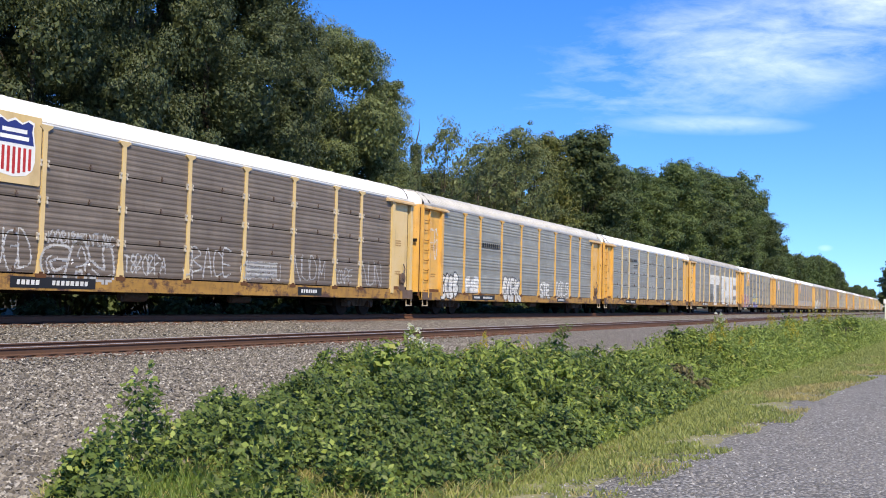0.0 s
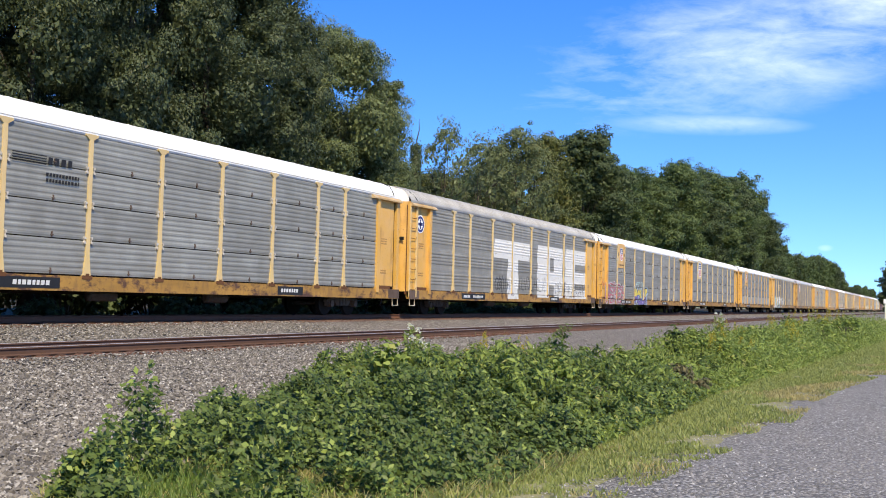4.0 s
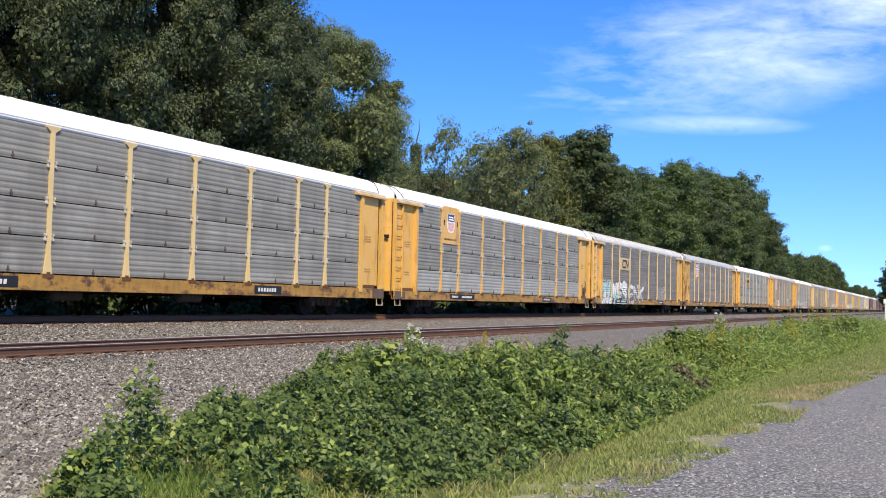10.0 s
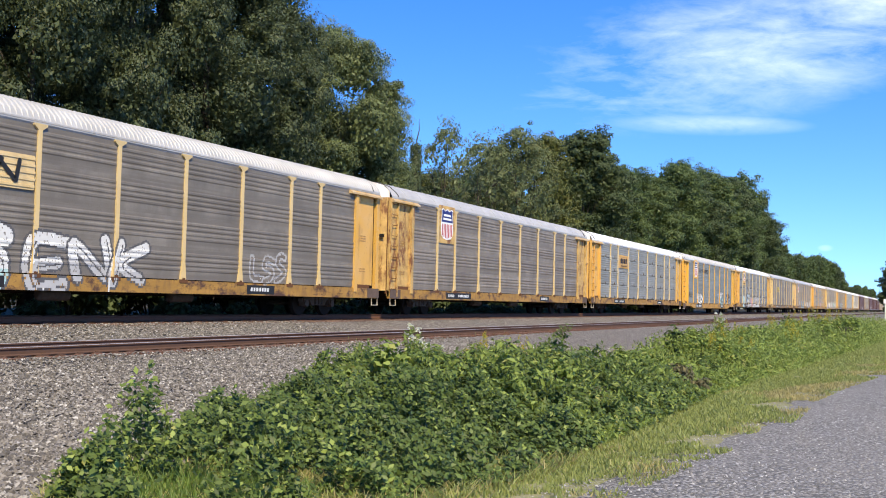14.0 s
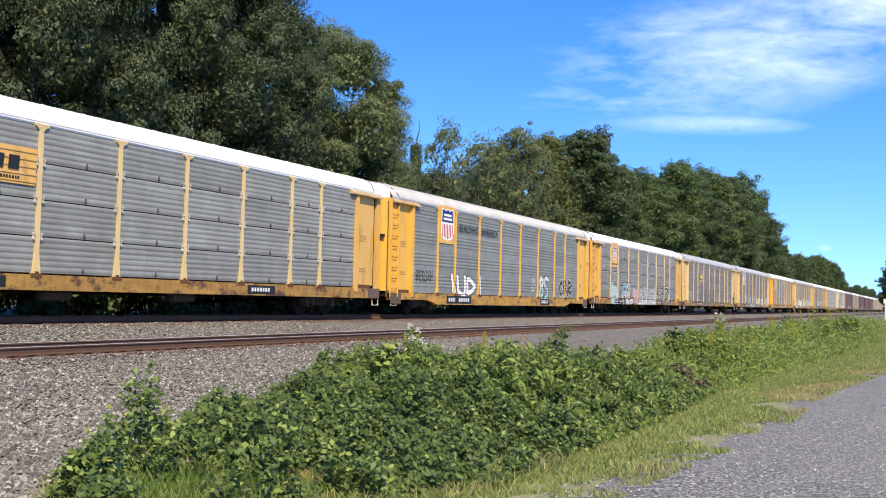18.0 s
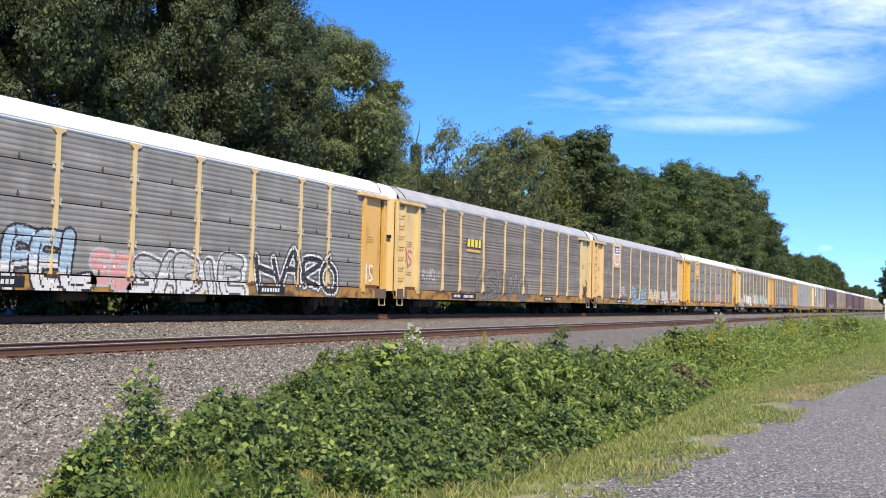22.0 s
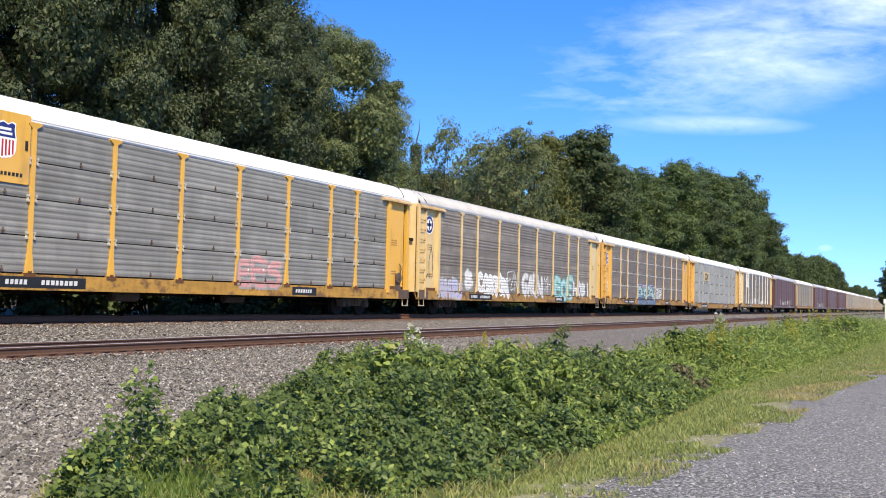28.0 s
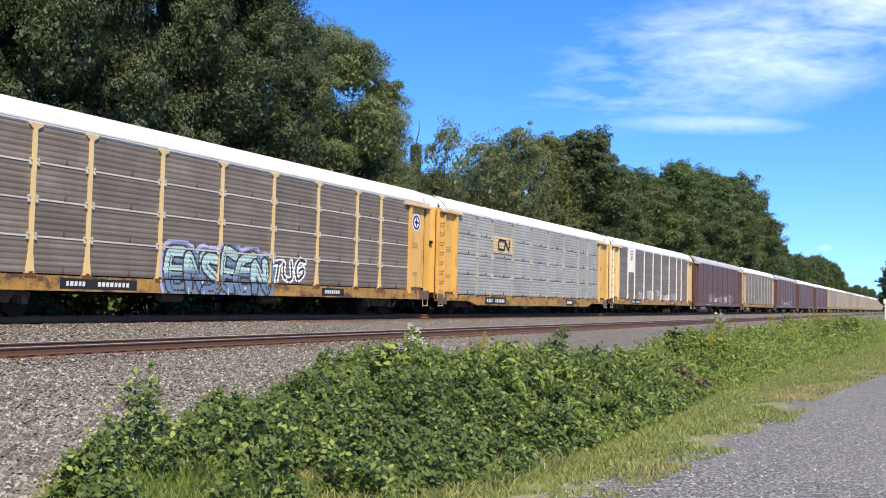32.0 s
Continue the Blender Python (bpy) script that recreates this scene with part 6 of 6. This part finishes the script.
def weeds():
    rng = np.random.default_rng(3)

    def strew(n, x0, x1, power, shell, gaps=-0.6):
        out = []
        xs = x0 + (x1 - x0) * rng.uniform(size=n) ** power
        for x in xs:
            a, b = weed_edge(x), weed_back(x)
            y = rng.uniform(a - 0.3, max(a, b + 0.3))
            t = weed_top(x, y)
            if 5.3 < x < 6.9 and 4.3 < y < 5.5 and rng.uniform() < 0.75:
                continue
            if x < 7.6 and noise.noise((x * 2.2, y * 2.2, 4)) < 0.07 * (7.6 - x):
                continue
            z = ground_z(x, y) + t * (1 - (shell * rng.uniform() ** 1.6 if x > 8.5 else rng.uniform()))
            if noise.noise((x * 3.4, y * 3.4, z * 3.4 + 20)) < gaps:
                continue
            if t > 0.05:
                out.append((x, y, z))
        return np.array(out)
    # arching shoots, each set with large leaves that lie outwards, over a darker mass
    core = strew(60000, 4.2, 17.5, 1.15, 1.0, -0.25)
    core[:, 2] -= 0.10
    heads = strew(13000, 4.2, 17.5, 1.15, 0.45, -0.30)
    cs, ns = [core], [unit(rng, len(core)) + np.array([-0.1, -0.3, 0.3])]
    for h in heads:
        k = rng.integers(7, 17)
        way = np.array([rng.uniform(-0.5, 0.5), rng.uniform(-0.7, 0.2), rng.uniform(-0.1, 0.7)])
        t = rng.uniform(-0.5, 0.5, k)[:, None]
        reach = rng.uniform(0.16, 0.42)
        p = h + way * t * reach - np.array([0, 0, 0.35]) * (t + 0.2) ** 2 * reach + rng.normal(size=(k, 3)) * 0.028
        cs.append(p)
        ns.append(np.tile(np.array([-0.15, -0.45, 0.75]), (k, 1)) + 0.55 * unit(rng, k))
    p, n = np.concatenate(cs), np.concatenate(ns)
    n /= np.linalg.norm(n, axis=1, keepdims=True)
    size = np.where(np.arange(len(p)) < len(core), 0.028, 0.031)
    thing("bramble_thicket", quads_mesh("bramble_thicket", leaf_quads(rng, p, n, size, 0.55, 1.45, 0.5), M["bramble"]), "dense dark green bramble and vine thicket beside the ballast", "bramble thicket", kind="stuff")
    # taller, yellower weeds with upright narrow leaves
    p = strew(100000, 11.0, 75.0, 1.6, 0.85, -0.24)
    n = unit(rng, len(p)) + np.array([0, -0.5, 0.35])
    n /= np.linalg.norm(n, axis=1, keepdims=True)
    thing("weed_strip", quads_mesh("weed_strip", leaf_quads(rng, p, n, 0.058, 0.5, 1.5, 0.3), M["weed"]), "tall yellow-green weeds along the verge", "weeds", kind="stuff")
    p = strew(26000, 12.5, 27.0, 1.2, 0.5, -0.12)
    n = unit(rng, len(p)) + np.array([-0.1, -0.5, 0.5])
    n /= np.linalg.norm(n, axis=1, keepdims=True)
    thing("mixed_weeds", quads_mesh("mixed_weeds", leaf_quads(rng, p, n, 0.036, 0.5, 1.5, 0.35), M["weed"]), "yellow-green weeds growing through the brambles", "weeds", kind="stuff")
    p = strew(11000, 4.0, 7.2, 1.0, 0.6, -0.1)
    n = unit(rng, len(p)) * 0.8 + np.array([-0.15, -0.45, 0.75])
    n /= np.linalg.norm(n, axis=1, keepdims=True)
    thing("vine", quads_mesh("vine", leaf_quads(rng, p, n, 0.026, 0.5, 1.6, 0.6), M["weed"]), "yellow-green vine leaves creeping over the thicket", "vine", kind="stuff")
    # upright stems that break the outline
    g = []
    for i in range(1500):
        x = 3 + 45 * rng.uniform() ** 1.6
        if x < 11.5:
            continue
        a, b = weed_edge(x), weed_back(x)
        y = rng.uniform(a, max(a, b))
        t = weed_top(x, y)
        if t < 0.25:
            continue
        z = ground_z(x, y)
        d = rng.uniform(-0.15, 0.15, 2)
        h = t * rng.uniform(0.9, 1.35)
        w = 0.006
        g += [(x - w, y, z + 0.3 * h), (x + w, y, z + 0.3 * h), (x + d[0] + w * 0.4, y + d[1], z + h), (x + d[0] - w * 0.4, y + d[1], z + h)]
    thing("weed_stems", quads_mesh("weed_stems", np.array(g), M["weed"]), "thin upright weed stems", "weeds", kind="stuff")


weeds()


def goldenrod(seed, h):
    rng = np.random.default_rng(seed)
    top = tagged(new("goldenrod"), "goldenrod plant with yellow plumes among the weeds", "goldenrod", "goldenrod along the verge")
    for _ in range(7):
        b, d = rng.uniform(-0.18, 0.18, 2), rng.uniform(-0.12, 0.12, 2)
        hh = h * rng.uniform(0.75, 1.1)
        g = Geo().tube([(b[0], b[1], 0), (b[0] + d[0] * 0.5, b[1] + d[1] * 0.5, hh * 0.5), (b[0] + d[0], b[1] + d[1], hh)], [0.008, 0.006, 0.003], 4)
        stalk = part("stalk", g.mesh("stalk", M["weed"]), top)
        t = rng.uniform(0, 1, 60)
        o = unit(rng, 60) * (0.07 * (1 - t) + 0.015)[:, None]
        fl = np.stack([b[0] + d[0] * np.ones(60), b[1] + d[1] * np.ones(60), hh * (0.8 + 0.22 * t)], 1) + o
        part("plume", quads_mesh("plume", leaf_quads(rng, fl, unit(rng, 60), 0.016), M["goldenrod"]), stalk, "yellow flower plume")["kind"] = "stuff"
        t = rng.uniform(0.1, 0.8, 40)
        lf = np.stack([b[0] + d[0] * t, b[1] + d[1] * t, hh * t], 1) + unit(rng, 40) * 0.05
        part("foliage", quads_mesh("foliage", leaf_quads(rng, lf, unit(rng, 40), 0.05, slim=0.2), M["weed"]), stalk)["kind"] = "stuff"
    return top


def flowers():
    src = [goldenrod(61, 1.2), goldenrod(62, 1.05)]
    rng = random.Random(4)
    used = set()
    for i, (x, y, s) in enumerate(((15.2, 6.6, 0.86), (15.0, 6.75, 0.8), (16.5, 6.5, 0.8), (16.75, 6.6, 0.74), (54, 5.4, 1.25), (27, 5.2, 0.85), (28, 5.0, 0.95), (31, 5.2, 1.0), (35, 4.8, 1.05), (37, 4.4, 1.1),
                                   (40, 4.6, 1.15), (46, 4.2, 1.3), (46.6, 4.0, 1.25), (26, 4.2, 0.8), (23, 4.4, 0.8), (33, 3.9, 0.9), (52, 4.0, 1.2))):
        m = pose(x, y, ground_z(x, y), 0, 0, rng.uniform(0, 360))
        k = i % 2
        t = src[k] if k not in used else copy_thing(src[k], m)
        used.add(k)
        t.matrix_basis = m
        t.scale = (s, s, s)


flowers()


def dead_clump(seed, x, y, h, label):
    t = shrub(seed, h, 0.45, 900, 0.05, M["withered"], "withered_weed", label, "weed")
    t.matrix_basis = pose(x, y, ground_z(x, y))


dead_clump(81, 13.0, 4.2, 0.45, "withered dark brown weed among the green")
dead_clump(82, 17.9, 3.9, 0.5, "withered brown weed at the verge")


def grass():
    rng = np.random.default_rng(9)
    n = 170000
    xs = 2.0 + 60 * rng.uniform(size=n) ** 2.0
    lots = {"tall": [], "mown": [], "straw": []}
    for x in xs:
        a, b = road_edge(x) - 0.4, weed_edge(x) + (1.9 if x < 9 else 0.8)
        y = a + (b - a) * rng.uniform()
        if y > 1.0 * x:
            continue
        edge = (y - a - 0.5) / max(0.1, b - a - 0.5)
        bare = noise.noise((x * 0.8, y * 0.8, 11)) + 0.5 * noise.noise((x * 2.7, y * 2.7, 5))
        # towards the road the sward thins out into tufts
        if bare < (0.22 - 0.9 * (edge + 0.45) if edge < 0.15 else -0.5 + 0.25 * (1 - edge) - 0.4 * edge) or rng.uniform() > 0.8 + 1.6 * max(0.0, edge):
            continue
        z = ground_z(x, y) + (0.025 if y < road_edge(x) + 0.3 else 0.0)
        h = rng.uniform(0.015, 0.05) * (1 + 1.8 * max(0, edge - 0.6)) * (1 + x * 0.012)
        lot = "mown"
        if 5.3 < x < 6.9 and 4.3 < y < 5.9:
            h *= 3.2
            lot = "tall"
        else:
            dry = noise.noise((x * 0.5, y * 0.9, 31)) + 0.5 * (0.35 - edge) + 0.8 * math.exp(-((x - 19.5) / 2.2) ** 2 - ((y - 2.15) / 0.45) ** 2)
            if dry + rng.uniform(-0.25, 0.25) > 0.45:
                lot = "straw"
        t, w = rng.uniform(0, 6.28), rng.uniform(0.004, 0.009) * (1 + x * 0.05)
        dx, dy = math.cos(t) * w, math.sin(t) * w
        lx, ly = rng.uniform(-0.7, 0.7, 2) * h
        lots[lot] += [(x - dx, y - dy, z), (x + dx, y + dy, z), (x + lx + dx * 0.2, y + ly + dy * 0.2, z + h), (x + lx - dx * 0.2, y + ly - dy * 0.2, z + h)]
    # thin litter and blades under and around the thicket
    for _ in range(26000):
        x = rng.uniform(3.0, 10.0)
        y = rng.uniform(weed_edge(x) - 0.4, max(weed_edge(x), weed_back(x) + 0.45))
        z, h = ground_z(x, y), rng.uniform(0.03, 0.13)
        if y > 6 and rng.uniform() < 0.5:
            continue
        t, w = rng.uniform(0, 6.28), rng.uniform(0.004, 0.010)
        dx, dy = math.cos(t) * w, math.sin(t) * w
        lx, ly = rng.uniform(-1.2, 1.2, 2) * h
        lots["straw" if rng.uniform() < 0.45 else "mown"] += [(x - dx, y - dy, z), (x + dx, y + dy, z), (x + lx + dx * 0.2, y + ly + dy * 0.2, z + h), (x + lx - dx * 0.2, y + ly - dy * 0.2, z + h)]
    thing("tall_grass", quads_mesh("tall_grass", np.array(lots["tall"]), M["fresh_grass"]), "lush green grass tuft beside the brambles", "grass", kind="stuff")
    thing("mown_grass", quads_mesh("mown_grass", np.array(lots["mown"]), M["grass"]), "mown green grass verge between road and weeds", "grass", kind="stuff")
    thing("dry_grass", quads_mesh("dry_grass", np.array(lots["straw"]), M["straw"]), "dry straw-coloured grass in patches on the verge", "grass", kind="stuff")


grass()

ROCK_V = np.array([(1, 0, 0), (-1, 0, 0), (0, 1, 0), (0, -1, 0), (0, 0, 0.8), (0, 0, -0.8)], float)
ROCK_F = np.array([(0, 2, 4), (2, 1, 4), (1, 3, 4), (3, 0, 4)])


def stones(name, label, category, pts, lo, hi, mat, seed):
    rng = np.random.default_rng(seed)
    n = len(pts)
    jit = 1 + rng.uniform(-0.45, 0.35, (n, 6, 3))
    v = ROCK_V[None] * jit
    a = rng.uniform(0, 6.28, n)
    c, s = np.cos(a)[:, None], np.sin(a)[:, None]
    tilt = rng.uniform(-0.6, 0.6, n)[:, None]
    x, y, z = v[..., 0] * c - v[..., 1] * s, v[..., 0] * s + v[..., 1] * c, v[..., 2]
    y, z = y * np.cos(tilt) - z * np.sin(tilt), y * np.sin(tilt) + z * np.cos(tilt)
    size = (lo + (hi - lo) * rng.uniform(size=n) ** 2)[:, None, None]
    v = np.stack([x, y, z], -1) * size + pts[:, None, :]
    f = (ROCK_F[None] + 6 * np.arange(n)[:, None, None]).reshape(-1, 3)
    thing(name, indexed_mesh(name, v.reshape(-1, 3), f, mat), label, category, kind="stuff")


def loose_stone():
    rng = np.random.default_rng(17)
    p = []
    for _ in range(200000):
        a, r = rng.uniform(0.2, 1.0), 7.5 * 5.0 ** rng.uniform()
        x, y = r * math.cos(a), r * math.sin(a)
        if not (5.3 < y < 15.9 or 18.3 < y < 21.2) or x < 2:
            continue
        if y < np.interp(x, (4.3, 9.2, 14.2, 32), (5.6, 6.7, 7.3, 7.3)):
            continue
        p.append((x, y, ground_z(x, y) + 0.02 * noise.noise((x * 1.7, y * 1.7, 0)) + rng.uniform(0.0, 0.028)))
    stones("ballast_stones", "loose angular grey and tan ballast stones", "ballast stones", np.array(p), 0.018, 0.043, M["stone"], 18)
    p = []
    for _ in range(24000):
        x = 3 + 30 * rng.uniform() ** 1.8
        e = road_edge(x)
        y = e + 0.25 - 5.2 * rng.uniform() ** 1.1
        if y > e - 0.1 and noise.noise((x * 0.8, y * 0.8, 11)) > -0.05:
            continue
        p.append((x, y, ground_z(x, y) + 0.03))
    stones("road_pebbles", "loose grey gravel on the road", "gravel", np.array(p), 0.006, 0.018, M["pebble"], 19)


loose_stone()


def snag():
    """A broken trunk wrapped in creeper, with one bare branch."""
    top = thing("dead_trunk", None, "broken dead trunk wrapped in creeper at the edge of the wood", "dead tree", loc=(63.2, 33.0, ground_z(63.2, 33.0)))
    part("trunk", Geo().tube([(0, 0, 0), (0.1, 0, 6), (0, 0, 12.2)], [0.3, 0.25, 0.2], 8).mesh("trunk", M["bark"], True), top)
    part("branch", Geo().tube([(0, 0, 11.8), (0.1, 0, 12.8), (0.45, 0, 13.6), (0.4, 0, 14.4)], [0.07, 0.05, 0.035, 0.015], 5).mesh("branch", M["bark"], True), top, "thin bare branch")
    rng = np.random.default_rng(91)
    z = rng.uniform(0.6, 1.0, 2600)
    o = unit(rng, 2600)
    c = np.stack([np.zeros(2600), np.zeros(2600), 12.4 * z], 1) + o * np.array([0.42, 0.42, 0.3])
    part("creeper", quads_mesh("creeper", leaf_quads(rng, c, o, 0.11), M["oak"]), top, "dark creeper leaves")["kind"] = "stuff"


snag()


def white_weed(x, y, h, seed):
    """A tall weed with pale blossom at the tips of its stalks."""
    rng = np.random.default_rng(seed)
    top = thing("flowering_weed", None, "tall weed with creamy white blossom above the brambles", "weed", "flowering weeds above the brambles", loc=(x, y, ground_z(x, y)))
    for i in range(6):
        a, d = rng.uniform(-0.15, 0.15, 2), rng.uniform(-0.12, 0.12, 2)
        hh = h * rng.uniform(0.78, 1.0)
        stalk = part("stalk", Geo().tube([(a[0], a[1], 0), (a[0] + d[0] * 0.4, a[1] + d[1] * 0.4, hh * 0.6), (a[0] + d[0], a[1] + d[1], hh)], [0.008, 0.006, 0.004], 4).mesh("stalk", M["weed"]), top)
        t = rng.uniform(0.35, 1.0, 46)
        lf = np.stack([a[0] + d[0] * t, a[1] + d[1] * t, hh * t], 1) + unit(rng, 46) * 0.05
        part("foliage", quads_mesh("foliage", leaf_quads(rng, lf, unit(rng, 46), 0.06, slim=0.3), M["weed"]), stalk)["kind"] = "stuff"
        bl = np.array([a[0] + d[0], a[1] + d[1], hh]) + unit(rng, 40) * rng.uniform(0.01, 0.06, (40, 1))
        part("blossom", quads_mesh("blossom", leaf_quads(rng, bl, unit(rng, 40), 0.017, slim=0.7), M["blossom"]), stalk, "creamy white blossom")["kind"] = "stuff"


for k, (x, y, h) in enumerate(((13.5, 7.0, 1.28), (13.95, 7.0, 1.05), (31.5, 5.8, 1.45))):
    white_weed(x, y, h, 95 + k)


def far_things():
    g = Geo()
    xs = spread([(300, 3000, 120)])
    for i, x in enumerate(xs):
        hgt = 26 + 0.030 * (x - 300) * 0.4 + 5 * noise.noise((x * 0.004, 0, 3))
        for dy, f in ((0, 0.0), (25, 0.5), (80, 1.0), (300, 1.1)):
            g.v.append((x, 90 + 0.05 * x + dy, hgt * f + 2 * noise.noise((x * 0.02, dy * 0.05, 1)) * f))
    for i in range(len(xs) - 1):
        for j in range(3):
            a = i * 4 + j
            g.f.append((a, a + 1, a + 5, a + 4))
            g.k.append(0)
    thing("wooded_hill", g.mesh("wooded_hill", M["oak"], True), "low wooded hill far off behind the train", "hill", kind="structure")
    post = thing("marker_post", None, "pale marker post beside the track far down the line", "post", loc=(150.0, 5.6, ground_z(150, 5.6)))
    part("shaft", Geo().tube([(0, 0, 0), (0, 0, 2.7)], 0.12, 8).mesh("shaft", M["cream"]), post)
    part("cap", Geo().box(-0.2, 0.2, -0.25, 0.25, 2.5, 3.1, c=0.05).mesh("cap", M["white_paint"]), post)
    t = tree(71, 9.5, 3.4, 9000, 0.2, M["oak"], "small dark tree beside the track far down the line", 0.1, 0.05)
    t.matrix_basis = pose(172, 4.4, -1.2)
    t["group"] = ""


far_things()


# ---- what moves ----
# metres along the track of the first wagon's middle, by seconds
TRAIN = [(0, 26.37), (4, -32.11), (8, -90.31), (12, -148.15), (16, -205.55), (20, -262.44), (24, -318.75), (28, -374.39), (32, -429.60)]


def motions():
    for i, car in enumerate(WAGONS):
        walk(car, [(t, pose(x + PITCH_LEN * i, FAR_Y, 0.0)) for t, x in TRAIN])


motions()
